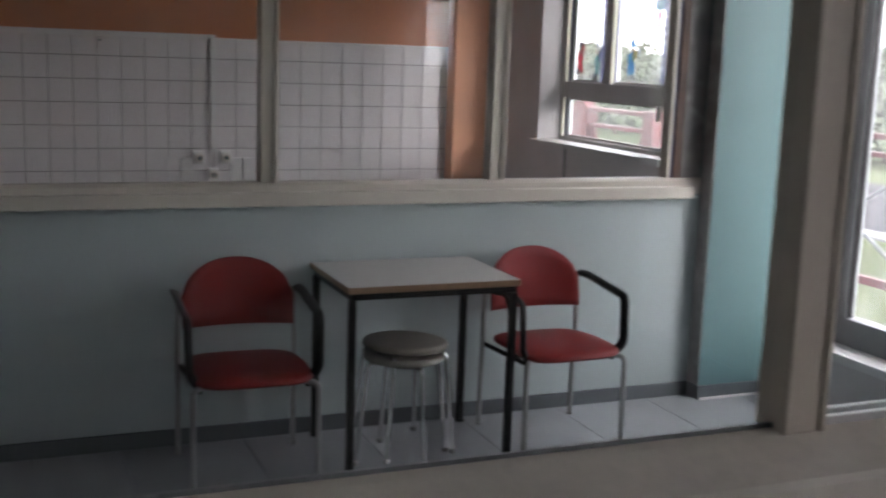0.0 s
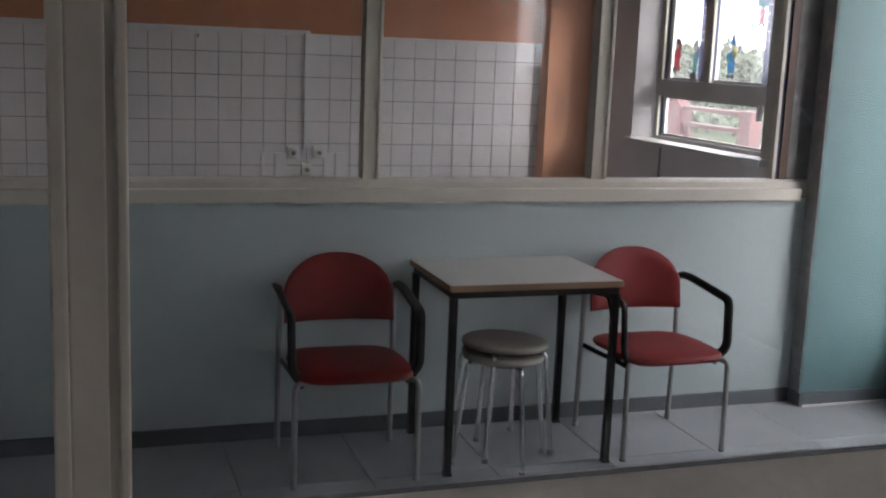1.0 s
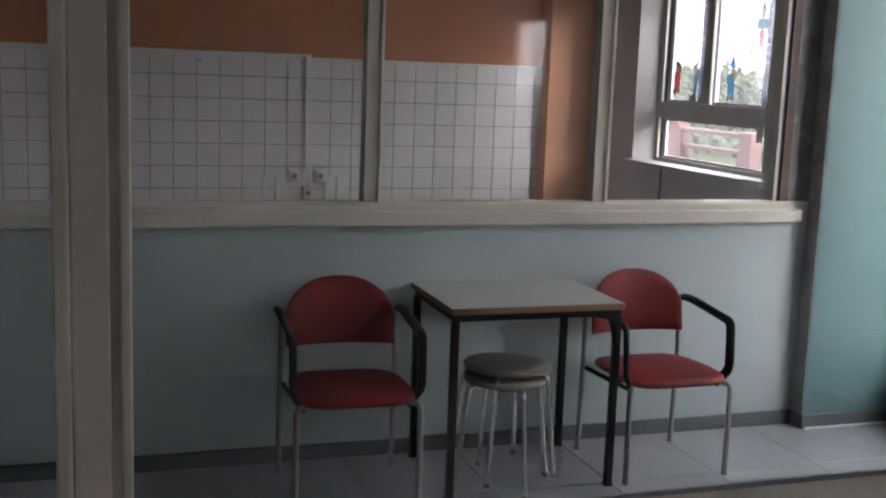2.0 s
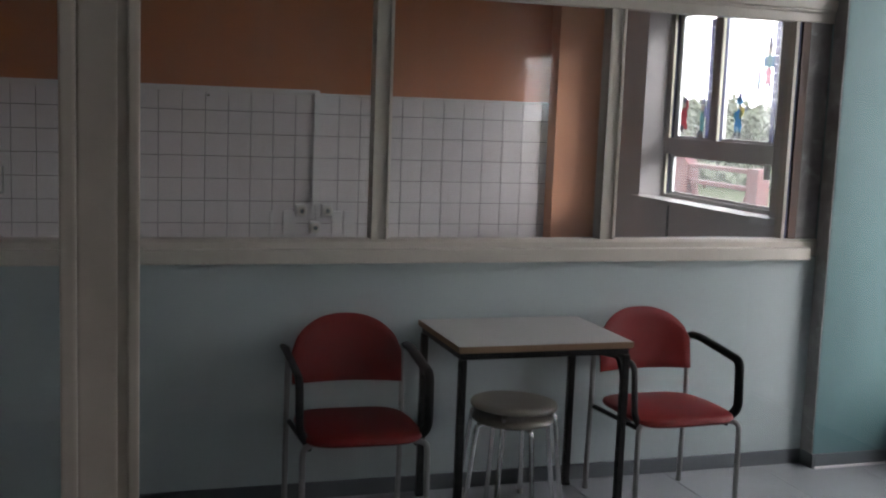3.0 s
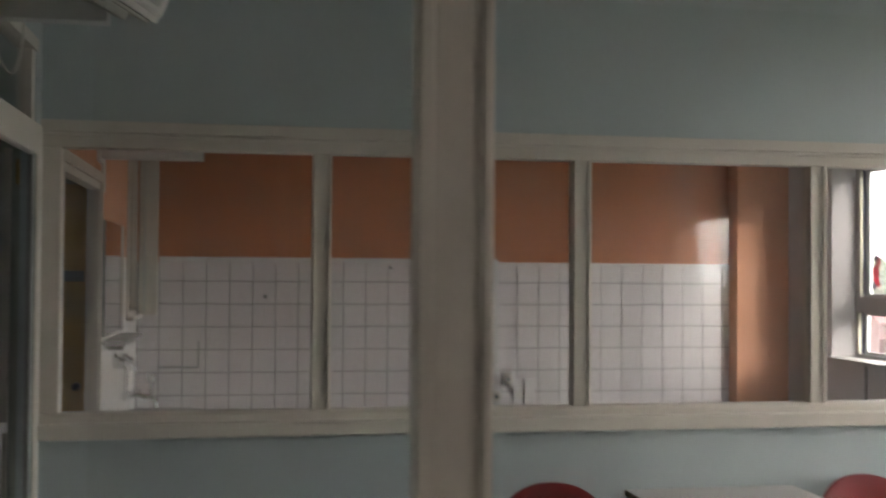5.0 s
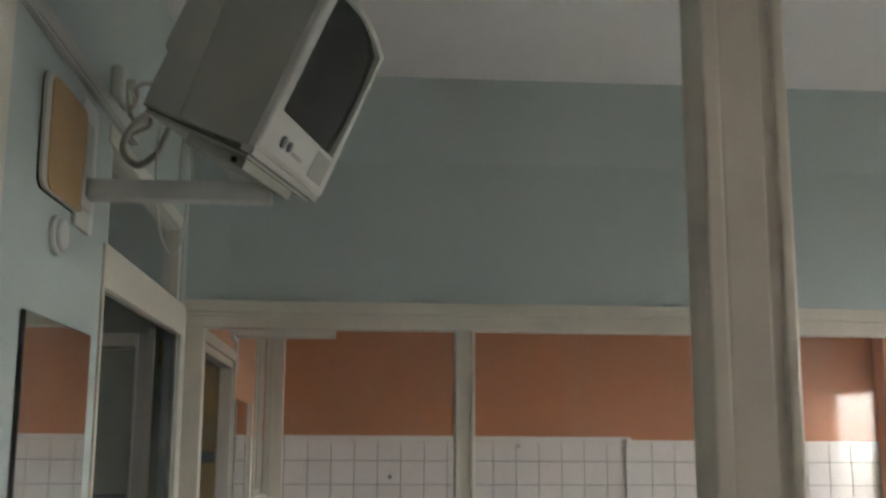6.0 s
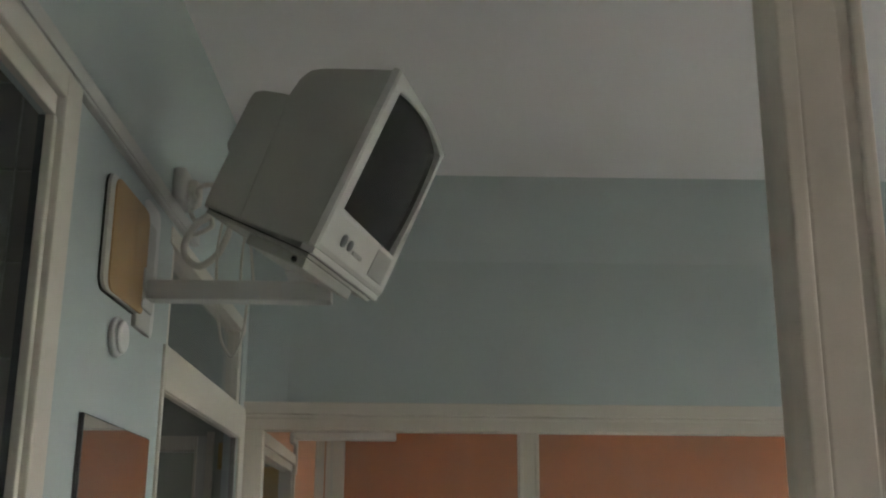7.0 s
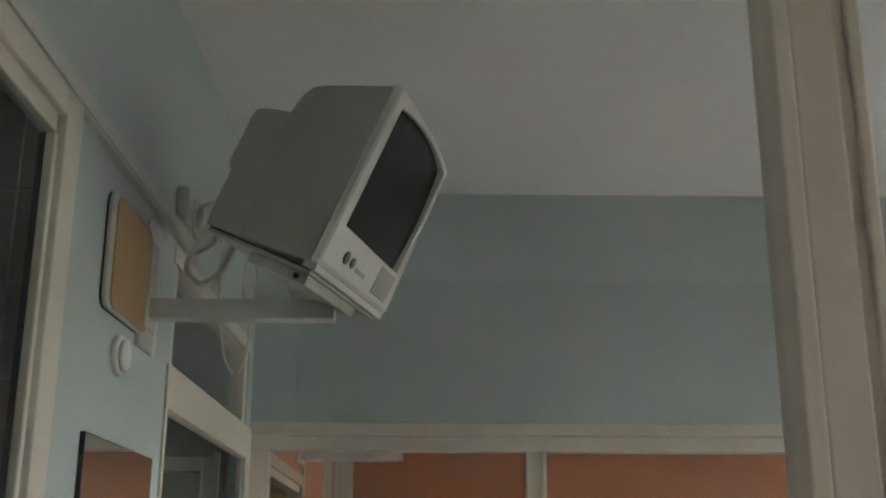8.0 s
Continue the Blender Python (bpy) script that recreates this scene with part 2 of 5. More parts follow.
def hazed_glass(name, amount):
    """Clear glass with old wiping smears, and a thin uneven film added as haze."""
    m = glass_material(name, gloss=0.62)
    n, l = m.node_tree.nodes, m.node_tree.links
    veil, mix = n.new("ShaderNodeBsdfTranslucent"), n.new("ShaderNodeMixShader")
    veil.inputs[0].default_value = (0.75, 0.76, 0.77, 1)
    tc, mp, smear, span = n.new("ShaderNodeTexCoord"), n.new("ShaderNodeMapping"), n.new("ShaderNodeTexNoise"), n.new("ShaderNodeMapRange")
    mp.inputs["Scale"].default_value = (2.5, 2.5, 1.2)
    smear.inputs["Scale"].default_value, smear.inputs["Detail"].default_value, smear.inputs["Distortion"].default_value = 2.2, 5, 1.5
    span.inputs["From Min"].default_value, span.inputs["From Max"].default_value = 0.3, 0.75
    span.inputs["To Min"].default_value, span.inputs["To Max"].default_value = amount * 0.5, amount * 1.7
    l.new(tc.outputs["Object"], mp.inputs["Vector"])
    l.new(mp.outputs[0], smear.inputs["Vector"])
    l.new(smear.outputs["Fac"], span.inputs["Value"])
    l.new(span.outputs[0], mix.inputs[0])
    l.new(n["Material Output"].inputs[0].links[0].from_socket, mix.inputs[1])
    l.new(veil.outputs[0], mix.inputs[2])
    l.new(mix.outputs[0], n["Material Output"].inputs[0])
    return m


M_HAZED = hazed_glass("hazed_window_glass", 0.045)
M_HAZED_SMEARED = hazed_glass("hazed_smeared_partition_glass", 0.030)
M_MIRROR = bpy.data.materials.new("mirror_silver")
M_MIRROR.use_nodes = True
_b = M_MIRROR.node_tree.nodes["Principled BSDF"]
_b.inputs["Base Color"].default_value, _b.inputs["Metallic"].default_value, _b.inputs["Roughness"].default_value = (0.80, 0.83, 0.82, 1), 1.0, 0.015


# ---- mesh helpers ----
def box(bm, x0, x1, y0, y1, z0, z1, bevel=0.0, seg=2):
    vs = [bm.verts.new((x, y, z)) for z in (z0, z1) for y in (y0, y1) for x in (x0, x1)]
    fs = [bm.faces.new([vs[i] for i in q]) for q in ((0, 2, 3, 1), (4, 5, 7, 6), (0, 1, 5, 4), (2, 6, 7, 3), (0, 4, 6, 2), (1, 3, 7, 5))]
    if bevel:
        es = list({e for f in fs for e in f.edges})
        bmesh.ops.bevel(bm, geom=es, offset=bevel, segments=seg, affect="EDGES", profile=0.6)
    return bm


def a_box(*a, **k):
    return box(bmesh.new(), *a, **k)


def boxes(rows, bevel=0.0):
    bm = bmesh.new()
    for r in rows:
        box(bm, *r, bevel=bevel)
    return bm


def smooth_path(pts, radius=0.03, steps=5):
    """Points of a bent tube: corners rounded by the given radius."""
    pts = [Vector(p) for p in pts]
    out = [pts[0]]
    for a, b, c in zip(pts, pts[1:], pts[2:]):
        u, v = (a - b), (c - b)
        r = min(radius, u.length * 0.45, v.length * 0.45)
        p, q = b + u.normalized() * r, b + v.normalized() * r
        for i in range(steps + 1):
            s = i / steps
            out.append((1 - s) ** 2 * p + 2 * s * (1 - s) * b + s * s * q)
    out.append(pts[-1])
    return out


def tube(bm, pts, r, sides=10, flat=None):
    """A closed tube along pts; flat: (half width, half height) for an oval section."""
    rings, up = [], None
    for i, p in enumerate(pts):
        d = (pts[min(i + 1, len(pts) - 1)] - pts[max(i - 1, 0)]).normalized()
        if up is None:
            up = Vector((0, 0, 1)) if abs(d.z) < 0.9 else Vector((0, 1, 0))
        side = d.cross(up).normalized()
        up = side.cross(d).normalized()
        w, h = flat or (r, r)
        rings.append([bm.verts.new(p + side * (w * math.cos(k * math.tau / sides)) + up * (h * math.sin(k * math.tau / sides))) for k in range(sides)])
    for a, b in zip(rings, rings[1:]):
        for k in range(sides):
            bm.faces.new((a[k], a[(k + 1) % sides], b[(k + 1) % sides], b[k]))
    for f in [bm.faces.new(rings[0][::-1]), bm.faces.new(rings[-1])] + [f for v in sum(rings, []) for f in v.link_faces]:
        f.smooth = True
    return bm


def a_tube(pts, r, radius=0.03, sides=10, flat=None):
    return tube(bmesh.new(), smooth_path(pts, radius), r, sides, flat)


def soft(vs):
    for v in vs:
        for f in v.link_faces:
            f.smooth = True


def disc(bm, c, r, h, axis="z", sides=28, bevel=0.0):
    """A round plate: centre of its base, radius, height along an axis."""
    before = set(bm.verts)
    g = bmesh.ops.create_cone(bm, cap_ends=True, segments=sides, radius1=r, radius2=r, depth=h)
    if bevel:
        es = [e for e in bm.edges if all(v in g["verts"] for v in e.verts) and abs(e.verts[0].co.z - e.verts[1].co.z) < 1e-6]
        bmesh.ops.bevel(bm, geom=es, offset=bevel, segments=3, affect="EDGES", profile=0.5)
    new_v = [v for v in bm.verts if v not in before]
    soft(new_v)
    turn = {"z": Matrix(), "x": Matrix.Rotation(radians(90), 4, "Y"), "y": Matrix.Rotation(radians(-90), 4, "X")}[axis]
    bmesh.ops.transform(bm, matrix=Matrix.Translation(c) @ turn @ Matrix.Translation((0, 0, h / 2)), verts=new_v)
    return bm


def prism(outline, depth, bevel=0.0, seg=2):
    """An outline in x, z pushed along y from 0 to depth."""
    bm = bmesh.new()
    a = [bm.verts.new((x, 0, z)) for x, z in outline]
    b = [bm.verts.new((x, depth, z)) for x, z in outline]
    bm.faces.new(a)
    bm.faces.new(b[::-1])
    n = len(a)
    for i in range(n):
        bm.faces.new((a[i], b[i], b[(i + 1) % n], a[(i + 1) % n]))
    bmesh.ops.recalc_face_normals(bm, faces=bm.faces)
    if bevel:
        es = [e for e in bm.edges if abs(e.verts[0].co.y - e.verts[1].co.y) < 1e-6]
        bmesh.ops.bevel(bm, geom=es, offset=bevel, segments=seg, affect="EDGES", profile=0.5)
    return bm


def round_rect(x0, x1, z0, z1, r, n=5):
    out = []
    for cx, cz, a0 in ((x1 - r, z1 - r, 0), (x0 + r, z1 - r, 90), (x0 + r, z0 + r, 180), (x1 - r, z0 + r, 270)):
        for i in range(n + 1):
            a = radians(a0 + 90 * i / n)
            out.append((cx + r * math.cos(a), cz + r * math.sin(a)))
    return out


def mesh_of(name, bm, mat):
    bmesh.ops.recalc_face_normals(bm, faces=bm.faces)
    me = bpy.data.meshes.new(name)
    bm.to_mesh(me)
    bm.free()
    me.materials.append(mat)
    flags = np.zeros(len(me.polygons), dtype=bool)
    me.polygons.foreach_get("use_smooth", flags)
    if flags.any():
        me.set_sharp_from_angle(angle=radians(47))
        me.polygons.foreach_set("use_smooth", flags)
    return me


def part(name, bm, mat, parent, label="", m=None):
    ob = new(name, mesh_of(name, bm, mat))
    ob.parent = parent
    if m is not None:
        ob.matrix_basis = m
    return tagged(ob, label)


def structure(name, bm, mat, label=""):
    return tagged(new(name, mesh_of(name, bm, mat)), label, kind="structure")


def thing(name, label, category, m, group=""):
    ob = new(name)
    ob.empty_display_size = 0.1
    ob.matrix_basis = m
    return tagged(ob, label, category, group)


def wall_x(x0, x1, y0, y1, z0, z1, holes):
    """A wall standing along y between x0 and x1, with holes (ya, yb, za, zb) sorted by ya that go through it."""
    bm, y = bmesh.new(), y0
    for ya, yb, cuts in holes:
        if ya > y + 1e-4:
            box(bm, x0, x1, y, ya, z0, z1)
        z = z0
        for za, zb in cuts:
            if za > z + 1e-4:
                box(bm, x0, x1, ya, yb, z, za)
            z = zb
        if z < z1 - 1e-4:
            box(bm, x0, x1, ya, yb, z, z1)
        y = yb
    if y < y1 - 1e-4:
        box(bm, x0, x1, y, y1, z0, z1)
    return bm


# ---- shell of the rooms ----
XL, XE = -0.665, 3.93            # inner faces of the side wall and of the outer wall
YN, YB, YT = 1.291, 4.405, 7.842   # glazed partition near the camera, partition behind the chairs, tiled wall
HC = 2.966                      # ceiling

floor = structure("floor", a_box(-3.0, 4.2, -3.2, 8.1, -0.25, -0.006), M_JOINT, "grey floor joints under square floor tiles")
ceiling = structure("ceiling", a_box(-3.0, 4.2, -3.2, 8.1, HC, HC + 0.15), M_CEIL, "plain matt white plastered ceiling")

# outer wall with its window openings
structure("wall_east", wall_x(XE, 4.12, -3.2, 8.1, 0, HC, [
    (-1.55, -0.90, [(2.71, 2.92)]),
    (-0.90, 0.19, [(0.30, 2.09), (2.71, 2.92)]),
    (0.19, 1.20, [(2.71, 2.92)]),
    (2.90, 4.14, [(0.24, 2.62)]),
    (4.72, 5.30, [(0.96, 2.45)]),
    (5.54, 7.09, [(0.993, 2.30)])]), M_BROWN, "warm grey painted outer wall with window openings")

# side wall: blue in the front room, white in the back room
structure("wall_west_front", wall_x(XL - 0.05, XL, -3.2, YB, 0, HC, [
    (1.30, 2.290, [(0, 2.333)]),
    (3.15, 4.307, [(0, 2.004), (2.08, 2.345)])]), M_WALL, "pale blue painted side wall with two door openings")
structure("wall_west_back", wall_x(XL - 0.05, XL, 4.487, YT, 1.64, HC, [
    (4.84, 5.945, [(0, 1.999)]), (7.19, 7.70, [(0, 2.62)])]), M_ORANGE_LIT, "orange painted upper side wall of the washroom, lightened for its sheen")
structure("wall_west_back_lower", wall_x(XL - 0.05, XL - 0.002, 4.487, YT, 0, 1.64, [
    (4.84, 5.945, [(0, 1.999)]), (7.19, 7.70, [(1.28, 1.64)])]), M_WHITEW, "white painted lower side wall of the washroom")

# partition behind the chairs: solid below and above its windows
structure("wall_partition_lower", a_box(XL, 3.42, YB, YB + 0.08, 0, 0.965), M_WALL, "pale blue half-height partition wall")
structure("wall_partition_upper", a_box(XL, XE, YB, YB + 0.08, 2.095, HC), M_WALL, "pale blue wall above the windows")
# unseen white liner, added as a reflector for the washroom
structure("wall_bounce_liner", boxes([(XL, 3.42, YB + 0.0805, YB + 0.088, 0, 0.96), (XL, XE, YB + 0.0805, YB + 0.088, 2.10, HC)]), M_WHITEW, "unseen white liner on the partition, added to bounce light")
structure("wall_partition_end", a_box(3.42, XE, YB, YB + 0.08, 0, 2.095), M_TURQ)
structure("pillar_1", a_box(3.415, XE, 4.315, YB, 0, HC, bevel=0.006), M_TURQ, "turquoise painted wall pillar")
structure("trim_3", a_box(3.410, 3.4145, 4.317, YB - 0.0005, 0.067, HC - 0.001), M_POST, "scuffed grey side of the pillar")
structure("pillar_2", a_box(3.532, XE, 7.69, YT, 0, HC, bevel=0.006), M_ORANGE_LIT, "orange painted wall pillar, lightened for the daylight on it")
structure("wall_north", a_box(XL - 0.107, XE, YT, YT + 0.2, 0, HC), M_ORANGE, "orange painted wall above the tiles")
structure("wall_south", a_box(XL - 0.05, XE, -3.2, -3.05, 0, HC), M_DIM, "plain dim brown wall")

# rooms beyond the side wall
structure("wall_side_west", a_box(-3.0, -2.85, -3.2, 8.1, 0, HC), M_DARKW)
structure("wall_side_south", a_box(-2.85, XL - 0.05, -3.2, -3.05, 0, HC), M_DARKW)
structure("wall_side_north", a_box(-2.85, XL - 0.107, YT, 8.1, 0, HC), M_DARKW)
structure("wall_side_first", a_box(-2.85, XL - 0.05, 2.70, 2.80, 0, HC), M_DARKW, "dim grey-green wall of the side room")
structure("wall_side_second", boxes([(-2.85, -1.65, YB, YB + 0.08, 0, HC), (-0.776, XL - 0.05, YB, YB + 0.08, 0, HC), (-1.65, -0.776, YB, YB + 0.08, 1.96, HC)]),
          M_DARKW, "dim grey-green wall with a doorway")


# skirting
def skirting(name, rows):
    structure(name, boxes(rows, bevel=0.003), M_BASE, "dark grey skirting along the wall foot")


skirting("baseboard_1", [(XL, 3.405, YB - 0.014, YB, 0.0, 0.066)])
skirting("baseboard_2", [(3.406, 3.42, 4.302, YB, 0.0, 0.066), (3.42, XE, 4.301, 4.315, 0.0, 0.066)])
# gloss along the skirting's lower edge, put in as a white strip
structure("glint_strip", a_box(3.42, XE, 4.294, 4.301, 0.0, 0.010), M_PVC, "thin pale strip for the glint at the pillar's foot")
skirting("baseboard_3", [(XL, XL + 0.014, 2.32, 3.10, 0.0, 0.066)])


# ---- glazed partition behind the chairs ----
def glazing(name, y, z0, z1, edges, posts, lip, mat, label, w=0.071, deep=0.075):
    """A row of fixed panes between painted posts. y: room face; posts: centres; edges: outer ends."""
    root = tagged(new(name), label, kind="structure")
    x0, x1 = edges
    # bottom rail with a sloping top, and a projecting sill lip
    part("bottom_rail", prism([(0, z0 - 0.075), (0.0, z0 - 0.012), (-0.012, z0), (-deep, z0), (-deep, z0 - 0.075)], x1 - x0, 0.002),
         mat, root, m=Matrix.Translation((x0, y + 0.004, 0)) @ Matrix.Rotation(radians(-90), 4, "Z"))
    if lip:
        part("window_sill", a_box(x0, x1 - 0.058, y - 0.033, y + 0.03, z0 - 0.092, z0 - 0.036, bevel=0.007), mat, root)
    part("top_rail", a_box(x0, x1, y + 0.004, y + deep, z1, z1 + 0.05, bevel=0.004), mat, root)
    part("top_moulding", boxes([(x0, x1, y - 0.016, y + 0.05, z1 + 0.054, z1 + 0.098), (x0, x1, y - 0.006, y + 0.05, z1 + 0.04, z1 + 0.0535)], bevel=0.004), mat, root)
    for px in posts:
        part("mullion", boxes([(px - w / 2, px + w / 2, y + 0.012, y + deep, z0, z1), (px - w / 2, px - w / 2 + 0.014, y + 0.002, y + 0.03, z0, z1),
                               (px + w / 2 - 0.014, px + w / 2, y + 0.002, y + 0.03, z0, z1)], bevel=0.003), mat, root)
    part("jamb", a_box(x0, x0 + w, y + 0.004, y + deep, z0, z1, bevel=0.003), mat, root)
    part("end_bead", a_box(x1 - 0.190, x1 - 0.172, y + 0.018, y + deep, z0, z1, bevel=0.003), mat, root)
    part("gasket", a_box(x1 - 0.172, x1 - 0.154, y + 0.026, y + deep, z0, z1), M_NAVY, root, "dark blue glazing strip")
    part("edge_strip", a_box(x1 - 0.154, x1 - 0.112, y + 0.018, y + deep, z0, z1, bevel=0.002), M_RUST, root, "red-brown wooden strip")
    part("end_jamb", a_box(x1 - 0.112, x1, y + 0.022, y + deep, z0, z1, bevel=0.003), M_POST, root, "scuffed dark grey jamb")
    ends = [x0 + w] + [p + s * w / 2 for p in posts for s in (-1, 1)] + [x1 - 0.190]
    for a, b in zip(ends[::2], ends[1::2]):
        pane = part("pane", a_box(a, b, y + 0.046, y + 0.052, z0, z1), M_HAZED_SMEARED, root, "clear glass pane")
        pane.visible_shadow = False
    return root


window_1 = glazing("window_1", YB, 1.045, 2.007, (XL, 3.42), (0.347, 1.364, 2.361), True, M_CREAM, "cream painted window row in the partition")

# ---- glazed partition close to the camera ----
def near_post(root, px):
    """A post with a sunk middle and a raised bead along each edge."""
    w = 0.072
    part("post", a_box(px - 0.0206, px + 0.0155, YN - 0.005, YN + 0.0215, 1.068, HC, bevel=0.0025), M_CREAM_NEAR, root)
    part("groove", a_box(px + 0.0150, px + 0.0250, YN - 0.0025, YN + 0.0210, 1.068, HC), M_CREAM_NEAR, root)
    part("back_post", a_box(px - w / 2 + 0.002, px + w / 2 - 0.002, YN + 0.0345, YN + 0.056, 1.068, HC, bevel=0.003), M_CREAM_NEAR, root)
    for a, b in ((px - w / 2, px - 0.0208), (px + 0.0245, px + w / 2)):
        part("glazing_bead", a_box(a, b, YN - 0.008, YN + 0.034, 1.068, HC, bevel=0.0035, seg=3), M_CREAM_NEAR, root)


window_2 = tagged(new("window_2"), "cream painted glazed partition with tall panes", kind="structure")
NEAR_POSTS = (0.2775, 1.365, 2.452)
for px in NEAR_POSTS:
    near_post(window_2, px)
part("bottom_rail", prism([(0.090, 0.978), (0.090, 1.029), (0.083, 1.038), (0.0, 1.069), (-0.015, 1.073), (-0.034, 1.073), (-0.034, 0.978)], XE - XL, 0.002), M_RAIL, window_2,
     m=Matrix.Translation((XL, YN, 0)) @ Matrix.Rotation(radians(-90), 4, "Z"))
part("window_sill", a_box(XL, XE, YN - 0.13, YN + 0.06, 0.947, 0.977, bevel=0.006), M_CREAM_NEAR, window_2)
ends = [XL] + [p + s * 0.0359 for p in NEAR_POSTS for s in (-1, 1)] + [XE]
for a, b in zip(ends[::2], ends[1::2]):
    part("pane", a_box(a, b, YN + 0.022, YN + 0.028, 1.075, HC), M_GLASS, window_2, "clear glass pane").visible_shadow = False
    # in this bay the highlights at the pane foot are white strips
    if a > 1.38 and b < 2.5:
        for ya, za in ((0.004, 1.0715), (0.0295, 1.0735)):
            part("highlight_strip", a_box(a + 0.001, b - 0.001, YN + ya, YN + ya + 0.012, za, za + 0.013, bevel=0.003), M_PVC, window_2, "white strip for the bright line at the pane foot")
    else:
        part("gasket", a_box(a + 0.001, b - 0.001, YN + 0.016, YN + 0.0215, 1.0735, 1.0795), M_KERB, window_2)
structure("wall_partition_near", a_box(XL, XE, YN, YN + 0.08, 0, 0.947), M_WALL, "pale blue half-height wall under the glazing")


# ---- doorways of the side wall ----
def doorway(name, y0, y1, z1, label, transom=None, mat=M_CREAM, face=0.018, w=0.085, band=None, lip=0.035, back=0.058, far_mat=None):
    """Painted frame standing round an opening of the side wall."""
    root = tagged(new(name), label, kind="structure")
    xa, xb = XL - 0.058, XL + face
    for a, b, jm in ((y0 - 0.012, y0 + lip, mat), (y1 - lip, y1 + 0.012, far_mat or mat)):
        part("jamb", a_box(XL - back, xb - 0.012, a, b, 0, z1, bevel=0.003), jm, root)
    part("head", a_box(XL - min(back, 0.05), XL - 0.001 if band else xb - 0.012, y0 + 0.0005, y1 - 0.0005, z1, z1 + 0.0355, bevel=0.003), mat, root)
    top = band or z1 + 0.085
    part("architrave", a_box(XL, xb, y0 - w, y0 - 0.012, 0, top, bevel=0.004), mat, root)
    part("architrave", a_box(XL, xb, y1 + 0.012, YB - 0.001 if 4.2 < y1 < 4.5 else y1 + w, 0, top, bevel=0.004), mat, root)
    part("architrave", a_box(XL, xb, y0 - 0.012, y1 + 0.012, z1 + (0.001 if band else 0.036), top, bevel=0.004), mat, root)
    if transom:
        za, zb = transom
        part("transom_frame", boxes([(xa, xb - 0.012, y0 - 0.03, y0 + 0.04, za, zb), (xa, xb - 0.012, y1 - 0.045, y1 + 0.03, za, zb),
                                     (xa, xb - 0.004, y0 - 0.03, y1 + 0.03, zb, zb + 0.045)], bevel=0.003), mat, root)
        part("pane", a_box(XL - 0.030, XL - 0.025, y0 + 0.04, y1 - 0.045, za, zb), M_GLASS, root, "clear glass transom").visible_shadow = False
    return root


door_1 = doorway("door_1", 1.36, 2.205, 2.297, "cream painted door frame, doorway standing open", face=0.022, w=0.092, lip=0.006, back=0.006)
part("liner", a_box(XL - 0.049, XL - 0.006, 2.284, 2.2895, 0, 2.33), M_BASE, door_1, "dark sheet over the wall's end in the opening")
# the far jamb is greyed: its shade is put into the colour
door_2 = doorway("door_2", 3.15, 4.297, 1.968, "cream painted door frame with a glazed transom", transom=(2.08, 2.332), w=0.03, face=0.008, band=2.079, lip=0.010, back=0.022, far_mat=M_GREYM)
door_3 = doorway("door_3", 4.84, 5.94, 1.963, "white painted washroom door frame", w=0.035, lip=0.008)

# door leaf with glazed panel, and frame, in the room behind the second doorway
side_door = tagged(new("door_4"), "grey-green flush door in a pale painted frame", kind="structure")
part("door_frame", boxes([(-0.826, -0.816, YB - 0.03, YB + 0.09, 0, 1.98), (-0.784, -0.759, YB - 0.035, YB - 0.0005, 0, 1.995), (-1.65, -1.60, YB - 0.03, YB + 0.09, 0, 1.98), (-1.60, -0.826, YB - 0.03, YB + 0.09, 1.93, 1.98)], bevel=0.003), M_CREAM, side_door)
part("door_leaf", a_box(-1.597, -0.829, YB + 0.01, YB + 0.05, 0.01, 1.927, bevel=0.003), M_DOORG, side_door)
# flat strips; the shade of recess, gap and jamb is in their colours
part("frame_recess", a_box(-0.816, -0.784, YB - 0.024, YB + 0.08, 0, 1.98), M_TRUNK, side_door)
part("shadow_gap", a_box(-0.759, -0.728, YB - 0.02, YB - 0.0005, 0, 1.995), M_DOORG, side_door)
part("shaded_jamb_strip", a_box(-0.728, -0.688, YB - 0.028, YB - 0.0005, 0, 1.995), M_GREYM, side_door, "cream jamb strip, greyed for its shade")
part("rail", a_box(-1.53, -0.834, YB - 0.006, YB + 0.01, 1.410, 1.424, bevel=0.003), M_BASE, side_door)
hinge = bmesh.new()
disc(hinge, (-0.732, 4.36, 1.865), 0.008, 0.09)
part("hinge", hinge, M_BRASS, door_2, "brass hinge")

grab = thing("grab_bar", "white sloping grab bar on the grey-green door", "grab bar", Matrix.Translation((-0.834, YB - 0.03, 1.09)))
part("bar", a_tube([(0.0, 0.0, 0.0), (-0.08, 0.0, -0.036), (-0.30, 0.0, -0.135)], 0.013, 0.02, 10), M_PVC, grab)
for k in (0.10, 0.80):
    part("bracket", a_box(-0.30 * k - 0.012, -0.30 * k + 0.012, 0.008, 0.0395, -0.135 * k - 0.012, -0.135 * k + 0.012, bevel=0.003), M_PVC, grab)
cab = thing("side_cabinet", "pale low cabinet beside the grey-green door", "cabinet", Matrix.Translation((-1.05, 4.20, 0)))
part("body", a_box(-0.28, 0.28, -0.13, 0.145, 0.0, 0.995, bevel=0.004), M_WHITEW, cab)
part("worktop", a_box(-0.30, 0.30, -0.15, 0.146, 0.9955, 1.025, bevel=0.005), M_LAMIN, cab)
part("handle", a_box(0.19, 0.205, -0.146, -0.1305, 0.62, 0.76, bevel=0.003), M_CHROME, cab)

